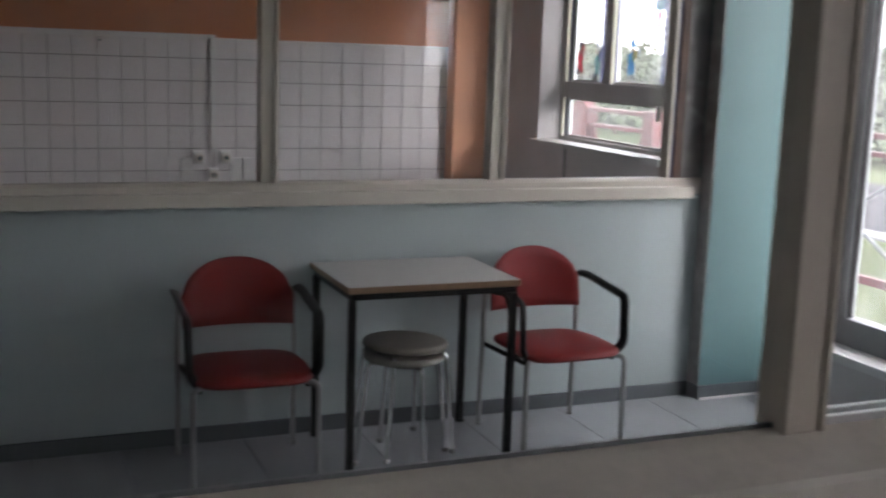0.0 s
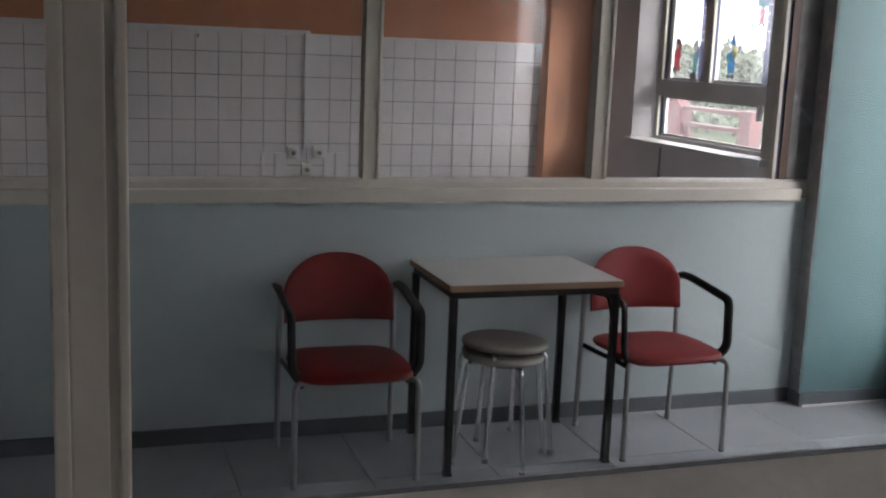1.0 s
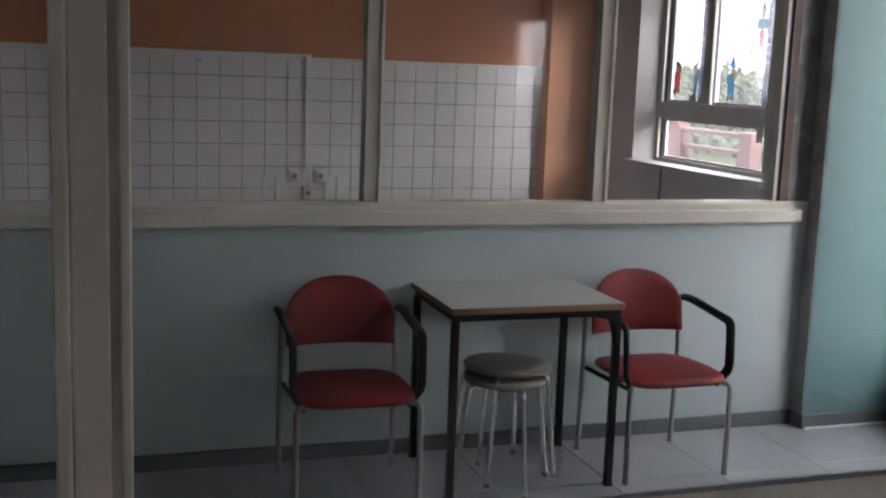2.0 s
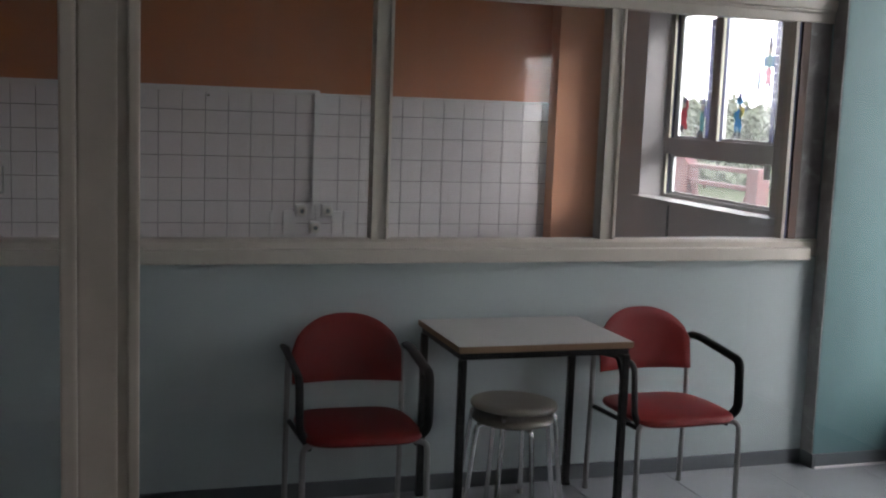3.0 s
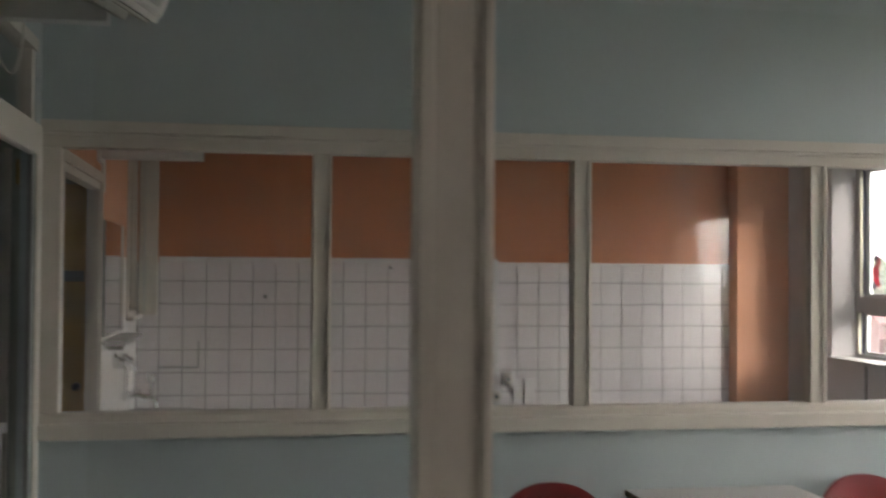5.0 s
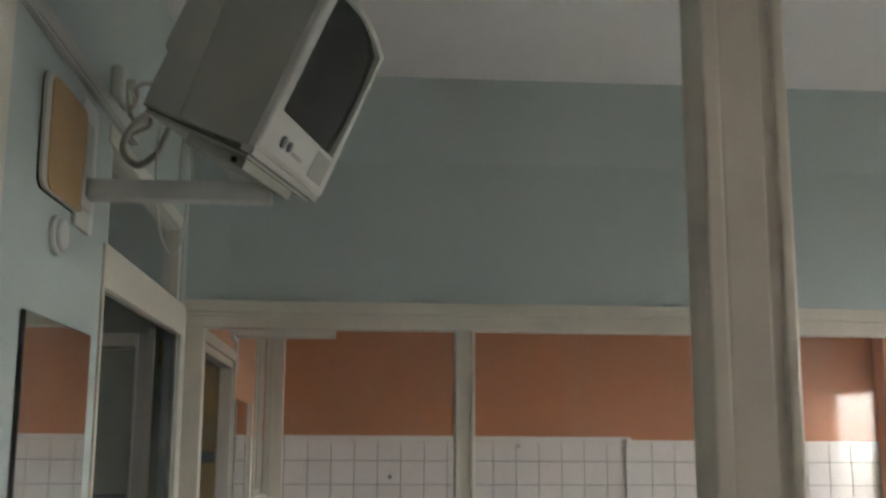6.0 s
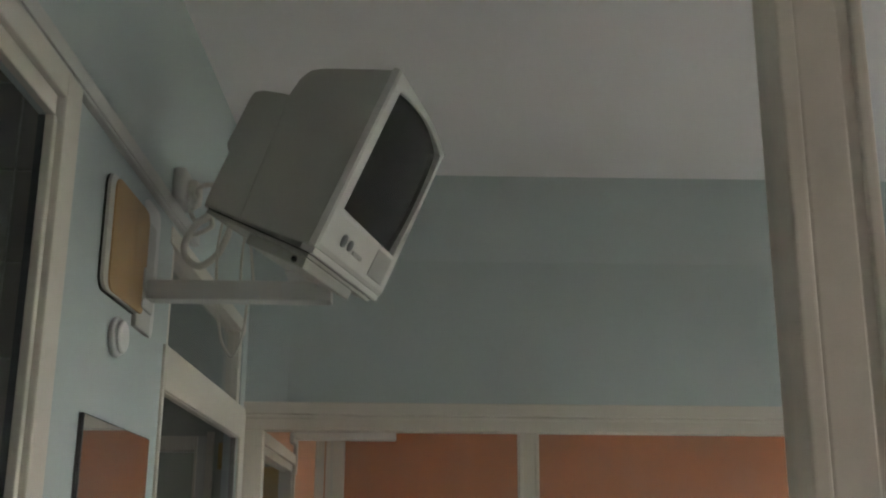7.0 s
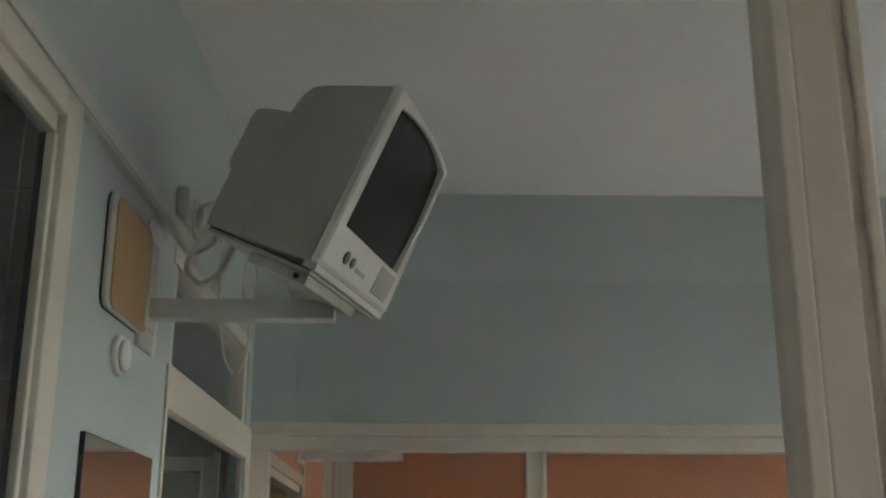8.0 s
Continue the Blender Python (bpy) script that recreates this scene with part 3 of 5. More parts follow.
# ochre door seen through the washroom doorway
ochre = tagged(new("door_5"), "ochre wooden door with a dark kick rail", kind="structure")
part("door_leaf", a_box(-1.75, -0.728, 5.985, 6.03, 0.01, 1.99, bevel=0.003), M_OCHRE, ochre)
part("cross_rail", a_box(-1.73, -0.735, 5.97, 5.985, 1.505, 1.56, bevel=0.004), M_BASE, ochre)
door_knob = bmesh.new()
disc(door_knob, (-0.765, 5.93, 0.985), 0.02, 0.05, axis="y", sides=14, bevel=0.004)
part("door_handle", door_knob, M_BLACKP, ochre)


# ---- washroom behind the partition ----
trim = structure("trim", boxes([(-0.523, 3.532, YT - 0.016, YT, 1.617, 1.636)], bevel=0.004), M_WHITEW, "white trim along the top of the tiles")
structure("tile_backing", a_box(XL - 0.006, 3.532, YT - 0.004, YT - 0.0005, 0.0, 1.617), M_GROUT, "grey grout between the wall tiles")

# window of the side wall in the washroom corner, with a dim room behind it, and a boxed pipe beside it
window_8 = tagged(new("window_8"), "pale painted inner window in the washroom corner", kind="structure")
part("window_frame", boxes([(XL - 0.045, XL + 0.012, 7.191, 7.225, 1.281, 2.619), (XL - 0.045, XL + 0.012, 7.665, 7.699, 1.281, 2.619),
                            (XL - 0.045, XL + 0.012, 7.2255, 7.6645, 1.281, 1.315), (XL - 0.045, XL + 0.012, 7.2255, 7.6645, 2.585, 2.619)], bevel=0.003), M_CREAM, window_8)
part("mullion", a_box(XL - 0.04, XL + 0.008, 7.50, 7.535, 1.3155, 2.5845, bevel=0.003), M_CREAM, window_8)
part("window_sill", a_box(XL, XL + 0.05, 7.16, 7.73, 1.255, 1.2805, bevel=0.004), M_CREAM, window_8)
for a, b in ((7.2255, 7.4995), (7.5355, 7.6645)):
    part("pane", a_box(XL - 0.025, XL - 0.020, a, b, 1.3155, 2.5845), M_GLASS, window_8, "clear glass pane").visible_shadow = False
boxing = thing("pipe_boxing", "pale boxed-in pipe in the washroom corner", "pipe boxing", Matrix.Translation((XL, YT, 1.27)))
part("casing", a_box(0.014, 0.135, -0.075, -0.0125, 0, HC - 1.271, bevel=0.005), M_CREAM, boxing)
part("rib", a_box(0.045, 0.062, -0.083, -0.0755, 0.02, HC - 1.28, bevel=0.003), M_TRUNK, boxing)

# cable trunking on the tiles, with sockets
trunking = thing("cable_trunking", "white plastic cable trunking on the wall tiles", "cable trunking", Matrix.Translation((1.777, YT - 0.016, 0.0)))
part("upright_run", a_box(-0.018, 0.018, -0.022, 0.003, 0.85, 1.657, bevel=0.003), M_PVC, trunking)
part("level_run", a_box(-2.298, -0.018, -0.020, -0.0005, 1.630, 1.657, bevel=0.003), M_PVC, trunking)


def socket(x, z, w=0.085, h=0.09, deep=0.05):
    s = thing("wall_socket", "white plastic socket on the wall tiles", "socket", Matrix.Translation((x, YT - 0.013, z)), "sockets on the tiles")
    front = part("plate", a_box(-w / 2, w / 2, -deep, 0, -h / 2, h / 2, bevel=0.008), M_PVC, s)
    bm = bmesh.new()
    disc(bm, (0, -deep - 0.018, 0), 0.036, 0.022, axis="y", sides=20, bevel=0.006)
    part("insert", bm, M_CREAM, front)
    bm = bmesh.new()
    disc(bm, (0, -deep - 0.0195, 0), 0.016, 0.002, axis="y", sides=14)
    part("hole", bm, M_BASE, front)
    return s


socket(1.680, 0.818)
socket(1.862, 0.820)
socket(1.778, 0.700, 0.07, 0.085)
for px, pw in ((1.477, 0.028), (1.600, 0.09), (1.938, 0.068), (2.025, 0.075)):
    sw = thing("wall_switch", "flat white switch plate on the wall tiles", "switch", Matrix.Translation((px, YT - 0.012, 0.730)), "switch plates on the tiles")
    part("plate", a_box(-pw / 2, pw / 2, -0.024, 0, -0.085, 0.085, bevel=0.004), M_CERAM, sw)
    part("rocker", a_box(-pw / 2 + 0.008, pw / 2 - 0.008, -0.029, -0.023, -0.045, -0.005, bevel=0.002), M_WHITEW, sw)

# bent rail on the tiles
rail = thing("towel_rail", "thin dark bent metal rail on the wall tiles", "towel rail", Matrix.Translation((-0.52, YT - 0.02, 0.920)))
part("rod", a_tube([(0.0, 0.008, 0.0), (0.0, -0.05, 0.0), (0.262, -0.05, 0.0), (0.263, -0.05, 0.175)], 0.006, 0.02, 8), M_GREYM, rail)
screw = bmesh.new()
disc(screw, (0, 0, 0), 0.014, 0.02, axis="y", sides=12, bevel=0.003)
hook = thing("wall_hook", "small dark hook on the wall tiles", "hook", Matrix.Translation((0.177, YT - 0.034, 1.391)))
part("knob", screw, M_BASE, hook)
plug = bmesh.new()
disc(plug, (0, 0, 0), 0.010, 0.012, axis="y", sides=10, bevel=0.003)
peg = thing("wall_plug", "dark screw plug in a wall tile", "screw", Matrix.Translation((1.035, YT - 0.026, 1.594)))
part("head", plug, M_BASE, peg)
# small hatch on the orange pillar
hatch = thing("access_plate", "orange painted cover plate on the pillar", "cover plate", Matrix.Translation((3.82, 7.69, 1.010)))
part("plate", a_box(-0.045, 0.045, -0.012, 0, -0.05, 0.05, bevel=0.004), M_ORANGE_LIT, hatch)

# mirror, shelf, taps and basins along the side wall
washroom_mirror = thing("washroom_mirror", "small frameless mirror on the washroom wall", "mirror", Matrix.Translation((XL, 6.085, 1.22)))
part("glass", a_box(0.012, 0.018, 0, 0.80, 0, 0.60, bevel=0.002), M_MIRROR, washroom_mirror)
part("backing", a_box(0.0, 0.0115, -0.022, 0.795, 0.0, 0.60), M_BASE, washroom_mirror)
shelf = thing("glass_shelf", "white shelf under the washroom mirror", "shelf", Matrix.Translation((XL, 6.04, 1.18)))
part("board", a_box(0.003, 0.13, 0, 0.85, 0, 0.022, bevel=0.004), M_CERAM, shelf)
for yy in (0.12, 0.70):
    part("bracket", a_box(0.0, 0.10, yy, yy + 0.02, -0.03, -0.0005, bevel=0.003), M_CHROME, shelf)


def tap(y, z, reach):
    t = thing("wall_tap", "chrome wall tap above the basin", "tap", Matrix.Translation((XL, y, z)), "taps over the basins")
    bm = bmesh.new()
    disc(bm, (0, 0, 0), 0.042, 0.02, axis="x", sides=20, bevel=0.006)
    part("rose", bm, M_CHROME, t)
    part("body", a_tube([(0.045, -0.11, 0.0), (0.045, 0.11, 0.0)], 0.024, sides=14), M_CHROME, t)
    part("spout", a_tube([(0.02, 0, 0), (0.06, 0, 0.0), (reach, -0.02, 0.010), (reach, -0.02, -0.055)], 0.016, 0.03, 12), M_CHROME, t)
    for yy in (-0.125, 0.125):
        bm = bmesh.new()
        disc(bm, (0.045, yy - 0.018, 0.0), 0.031, 0.036, axis="y", sides=18, bevel=0.010)
        part("knob", bm, M_CHROME, t)
    return t


tap(6.60, 1.06, 0.10)
mixer = thing("mixer_tap", "chrome mixer with round knob and exposed pipes", "tap", Matrix.Translation((XL, 6.85, 0.81)))
for xx, yy in ((0.050, -0.08), (0.088, 0.06)):
    part("supply_pipe", a_tube([(0.0, yy, 0.20), (xx, yy, 0.20), (xx, yy, 0.04)], 0.011, 0.03, 10), M_CHROME, mixer)
part("body", a_tube([(0.050, -0.11, 0.035), (0.10, 0.09, 0.035)], 0.026, sides=14), M_CHROME, mixer)
part("spout", a_tube([(0.09, 0, 0.035), (0.15, 0, 0.02), (0.205, 0, 0.015), (0.215, 0, -0.04)], 0.017, 0.04, 12), M_CHROME, mixer)
bm = bmesh.new()
disc(bm, (0.185, 0.0, 0.105), 0.030, 0.05, sides=18, bevel=0.012)
disc(bm, (0.185, 0.0, 0.02), 0.012, 0.09, sides=12)
part("knob", bm, M_CHROME, mixer)


def basin(y, z, w=0.55, d=0.42):
    b = thing("wash_basin", "white ceramic wash basin on the washroom wall", "wash basin", Matrix.Translation((XL, y, z)), "basins along the wall")
    bm = bmesh.new()
    rows = ((0.0, 1.0), (0.012, 1.02), (0.0, 0.90), (-0.08, 0.78), (-0.13, 0.50))
    rings = []
    for dz, s in rows:
        ring = []
        for k in range(28):
            a = k * math.tau / 28
            cx, cy = math.cos(a), math.sin(a)
            x = d / 2 + s * d / 2 * math.copysign(abs(cx) ** 0.6, cx)
            yy = s * w / 2 * math.copysign(abs(cy) ** 0.6, cy)
            ring.append(bm.verts.new((max(0.0, x), yy, dz)))
        rings.append(ring)
    for a, c in zip(rings, rings[1:]):
        for k in range(28):
            bm.faces.new((a[k], a[(k + 1) % 28], c[(k + 1) % 28], c[k]))
    bm.faces.new(rings[-1])
    outer = [bm.verts.new((max(0.0, d / 2 + (v.co.x - d / 2) * 0.72), v.co.y * 0.72, -0.19)) for v in rings[0]]
    for k in range(28):
        bm.faces.new((rings[0][(k + 1) % 28], rings[0][k], outer[k], outer[(k + 1) % 28]))
    bm.faces.new(outer[::-1])
    soft(bm.verts)
    part("bowl", bm, M_CERAM, b)
    bm = bmesh.new()
    disc(bm, (d / 2, 0, -0.129), 0.022, 0.006, sides=14)
    part("drain", bm, M_CHROME, b)
    bm = bmesh.new()
    disc(bm, (0.12, 0, -z + 0.0), 0.05, z - 0.19, sides=16)
    part("waste_pipe", bm, M_PVC, b)
    return b


basin(6.9, 0.715, 0.56, 0.46)
# bar lamp projecting from the side wall, switched off
lamp = thing("bar_lamp", "white wall-mounted tube lamp, switched off", "lamp", Matrix.Translation((XL, 5.90, 2.115)))
part("housing", a_box(0.02, 0.51, -0.05, 0.05, 0.0, 0.05, bevel=0.008), M_WHITEW, lamp)
part("wall_plate", a_box(0.0, 0.02, -0.06, 0.06, -0.02, 0.07, bevel=0.004), M_PVC, lamp)
part("feed_pipe", a_tube([(0.015, 0.08, 0.78), (0.015, 0.08, -0.16)], 0.011, sides=8), M_PVC, lamp)


# ---- windows in the outer wall ----
def outer_window(name, y0, y1, z0, z1, uprights, cross, label, frame_mat=M_WINDK, x=4.05, sash_mat=M_ALU):
    """uprights: (centre, width, bottom z); cross: (low, high) of the transom bar or None."""
    root = tagged(new(name), label, kind="structure")
    part("window_frame", boxes([(x, x + 0.07, y0, y0 + 0.045, z0, z1), (x, x + 0.07, y1 - 0.045, y1, z0, z1), (x, x + 0.07, y0 + 0.045, y1 - 0.045, z0, z0 + 0.045),
                                (x, x + 0.07, y0 + 0.045, y1 - 0.045, z1 - 0.045, z1)], bevel=0.003), frame_mat, root)
    if cross:
        part("transom_bar", a_box(x - 0.004, x + 0.068, y0 + 0.045, y1 - 0.045, *cross, bevel=0.004), frame_mat, root)
    low = cross[1] if cross else z0 + 0.045
    for yc, w, zb in uprights:
        part("mullion", a_box(x - 0.002, x + 0.066, yc - w / 2, yc + w / 2, max(zb, low) + 0.0005, z1 - 0.0455, bevel=0.003), frame_mat, root)
    cuts = [y0 + 0.045] + [v for yc, w, zb in sorted(uprights) for v in (yc - w / 2, yc + w / 2)] + [y1 - 0.045]
    for a, b in zip(cuts[::2], cuts[1::2]):
        part("sash", boxes([(x - 0.010, x + 0.05, a + 0.001, a + 0.022, low + 0.002, z1 - 0.047), (x - 0.010, x + 0.05, b - 0.022, b - 0.001, low + 0.002, z1 - 0.047)], bevel=0.003), sash_mat, root)
        part("gasket", a_box(x - 0.004, x + 0.028, b - 0.030, b - 0.0225, low + 0.002, z1 - 0.047), M_BLACKM, root, "dark glazing strip")
        part("pane", a_box(x + 0.03, x + 0.036, a + 0.022, b - 0.022, low, z1 - 0.045), M_HAZED, root, "clear glass pane").visible_shadow = False
    if cross:
        part("pane", a_box(x + 0.03, x + 0.036, y0 + 0.045, y1 - 0.045, z0 + 0.045, cross[0]), M_HAZED, root, "clear glass pane").visible_shadow = False
    return root


window_3 = tagged(new("window_3"), "grey framed washroom window with two upper sashes", kind="structure")
# board and nosing take a greyer white for the shade on their front
part("window_sill", a_box(XE + 0.0005, 4.0495, 5.541, 7.089, 0.994, 1.020, bevel=0.005), M_TRUNK, window_3, "white window board")
part("sill_nosing", a_box(XE - 0.06, XE - 0.0005, 5.515, 7.10, 0.994, 1.020, bevel=0.004), M_TRUNK, window_3)
part("sill_cap", a_box(XE - 0.064, XE - 0.001, 5.46, 5.64, 0.986, 1.027, bevel=0.004), M_PVC, window_3, "white end cap")
part("sill_riser", a_box(XE - 0.012, XE, 6.66, 6.67, 0.10, 0.992), M_BASE, window_3, "dark upright seam")
bm = bmesh.new()
for z in (1.021, 2.2995):
    for x, y in ((XE + 0.001, 7.0895), (4.0495, 7.001), (4.0495, 7.0895)):
        bm.verts.new((x, y, z))
bm.verts.ensure_lookup_table()
vv = bm.verts
for q in ((0, 1, 2), (5, 4, 3), (0, 3, 4, 1), (1, 4, 5, 2), (2, 5, 3, 0)):
    bm.faces.new([vv[k] for k in q])
part("outer_block", a_box(4.05, 4.119, 7.0005, 7.0895, 0.994, 2.2995), M_BROWN, window_3)
part("splayed_reveal", bm, M_REVEAL, window_3, "pale painted reveal")
# fixed frame, transom and mullion; the returns are pale, then come a dark gasket and the glass
part("window_frame", boxes([(4.05, 4.119, 6.945, 7.0, 1.427, 2.30), (4.05, 4.119, 6.965, 7.0, 1.020, 1.316), (4.05, 4.119, 5.541, 5.72, 1.020, 2.30), (4.05, 4.119, 5.72, 6.965, 1.020, 1.045), (4.05, 4.119, 5.72, 6.945, 2.255, 2.30)], bevel=0.002), M_WINDK, window_3)
part("transom_bar", a_box(4.046, 4.118, 5.7205, 6.9995, 1.3165, 1.4265, bevel=0.004), M_WINDK, window_3)
part("mullion", a_box(4.046, 4.118, 6.340, 6.430, 1.427, 2.2545, bevel=0.003), M_WINDK, window_3)
for a, b, low, high, lip in ((6.4305, 6.945, 1.427, 2.2545, 0.058), (5.7205, 6.340, 1.427, 2.2545, 0.006), (5.7205, 6.965, 1.0455, 1.316, 0.045)):
    part("frame_return", a_box(4.051, 4.066, b - 0.006, b - 0.0005, low, high), M_PALE, window_3, "pale yellow painted return")
    part("gasket", a_box(4.066, 4.085, b - 0.009, b - 0.0005, low, high), M_NAVY, window_3, "dark blue glazing strip")
    part("sash", boxes([(4.085, 4.105, b - lip - 0.004, b - 0.0005, low, high), (4.085, 4.105, a, a + 0.03, low, high)], bevel=0.002), M_ALU, window_3)
    part("sash_rail", boxes([(4.080, 4.105, a + 0.0305, b - lip - 0.0045, low, low + 0.016), (4.080, 4.105, a + 0.0305, b - lip - 0.0045, high - 0.016, high)], bevel=0.002), M_WINDK, window_3)
    part("pane", a_box(4.090, 4.096, a + 0.0305, b - lip - 0.0045, low + 0.0165, high - 0.0165), M_HAZED, window_3, "clear glass pane").visible_shadow = False
    if low > 1.2:
        for k in range(15):
            part("spacer_block", a_box(4.072, 4.0785, a + 0.040, a + 0.085, low + 0.010 + 0.051 * k, low + 0.058 + 0.051 * k), M_SLATE, window_3, "grey-blue block")
part("latch", a_box(4.02, 4.045, 5.725, 5.755, 1.225, 1.315, bevel=0.004), M_ALU, window_3, "metal window latch")
# unseen window, added to bring more daylight onto the washroom walls
window_7_added = outer_window("window_7_added", 4.72, 5.30, 0.96, 2.45, [], None, "unseen grey framed window added to light the washroom")
window_4 = outer_window("window_4", 2.90, 4.14, 0.24, 2.62, [(3.25, 0.05, 0)], None, "grey framed balcony glazing with low panes", M_KERB, sash_mat=M_KERB)
for a, b in ((2.95, 3.224), (3.276, 4.09)):
    part("bottom_panel", a_box(4.04, 4.10, a, b, 0.286, 0.415, bevel=0.004), M_KERB, window_4)
part("window_sill", a_box(XE - 0.03, 4.0495, 2.901, 4.139, 0.2405, 0.285, bevel=0.005), M_PVC, window_4)
window_5 = outer_window("window_5", -0.90, 0.19, 0.30, 2.09, [], None, "white framed narrow window beside the corridor", M_PVC)
# high strip out of view, added to light the near posts
window_6_added = outer_window("window_6_added", -1.55, 1.20, 2.71, 2.92, [(-0.63, 0.05, 0), (0.29, 0.05, 0)], None, "unseen white framed high window strip added for light", M_PVC)


def sticker(y, z, rows, label):
    """A window picture of flat coloured ovals: (across, up, half width, half height, film)."""
    s = thing("window_sticker", label, "sticker", Matrix.Translation((4.0885, y, z)), "stickers on the window")
    pick = random.Random(int(1000 * y))
    for k, (cy, cz, rw, rh, mat) in enumerate(rows):
        bm = bmesh.new()
        ring = [bm.verts.new((-0.0006 * k, -cy + rw * math.cos(q * math.tau / 14) * pick.uniform(0.88, 1.08), cz + rh * math.sin(q * math.tau / 14) * pick.uniform(0.9, 1.08))) for q in range(14)]
        bm.faces.new(ring)
        g = bmesh.ops.extrude_face_region(bm, geom=bm.faces[:])
        bmesh.ops.translate(bm, vec=(-0.0004, 0, 0), verts=[v_ for v_ in g["geom"] if isinstance(v_, bmesh.types.BMVert)])
        part("shape", bm, mat, s)
    return s


sticker(6.815, 1.590, ((0.0, 0.085, 0.034, 0.025, M_GREYF), (0.004, 0.045, 0.028, 0.03, M_IVORYF), (-0.004, 0.0, 0.044, 0.045, M_REDF), (0.03, 0.06, 0.018, 0.035, M_REDF),
                       (0.0, -0.055, 0.038, 0.03, M_REDF), (-0.022, -0.095, 0.03, 0.022, M_GREYF), (0.03, -0.085, 0.022, 0.018, M_REDF)), "red and grey abstract window sticker")
sticker(6.585, 1.565, ((0.012, 0.12, 0.012, 0.035, M_SLATE), (-0.012, 0.10, 0.012, 0.03, M_GREYF), (0.0, 0.06, 0.026, 0.032, M_IVORYF), (0.0, 0.005, 0.03, 0.045, M_TEAL),
                       (0.03, 0.045, 0.016, 0.04, M_SLATE), (0.004, -0.055, 0.026, 0.035, M_TEAL), (-0.012, -0.11, 0.042, 0.034, M_GREYF), (-0.012, -0.11, 0.024, 0.02, M_IVORYF)), "grey-teal abstract window sticker")
sticker(6.16, 1.585, ((0.0, 0.125, 0.018, 0.022, M_SLATE), (0.0, 0.095, 0.034, 0.024, M_BLUE), (0.004, 0.06, 0.024, 0.022, M_IVORYF), (0.0, 0.01, 0.036, 0.036, M_BLUE), (0.034, 0.035, 0.024, 0.03, M_YELLOW),
                      (0.075, 0.05, 0.012, 0.022, M_SLATE), (-0.042, 0.005, 0.016, 0.028, M_TEAL), (0.018, 0.008, 0.016, 0.024, M_YELLOW), (-0.018, -0.055, 0.02, 0.044, M_BLUE), (0.022, -0.055, 0.02, 0.044, M_BLUE),
                      (-0.024, -0.112, 0.02, 0.014, M_GREYF), (0.028, -0.112, 0.02, 0.014, M_GREYF)), "blue and yellow abstract window sticker")
sticker(5.875, 1.895, ((0.0, 0.145, 0.014, 0.022, M_SLATE), (0.0, 0.105, 0.026, 0.03, M_GREYF), (0.0, 0.078, 0.024, 0.026, M_IVORYF), (0.0, 0.02, 0.036, 0.04, M_TEAL), (-0.038, 0.02, 0.018, 0.04, M_BLUE), (0.04, 0.02, 0.018, 0.04, M_BLUE),
                       (0.0, -0.045, 0.034, 0.032, M_PINK), (0.0, -0.09, 0.028, 0.028, M_PINK), (-0.024, -0.12, 0.012, 0.016, M_SLATE), (0.026, -0.12, 0.012, 0.016, M_SLATE)), "blue and pink abstract window sticker")
sticker(5.975, 1.795, ((0.0, 0.045, 0.01, 0.03, M_SLATE), (0.004, 0.0, 0.014, 0.032, M_TEAL), (0.0, -0.045, 0.010, 0.03, M_GREYF)), "small grey window sticker")


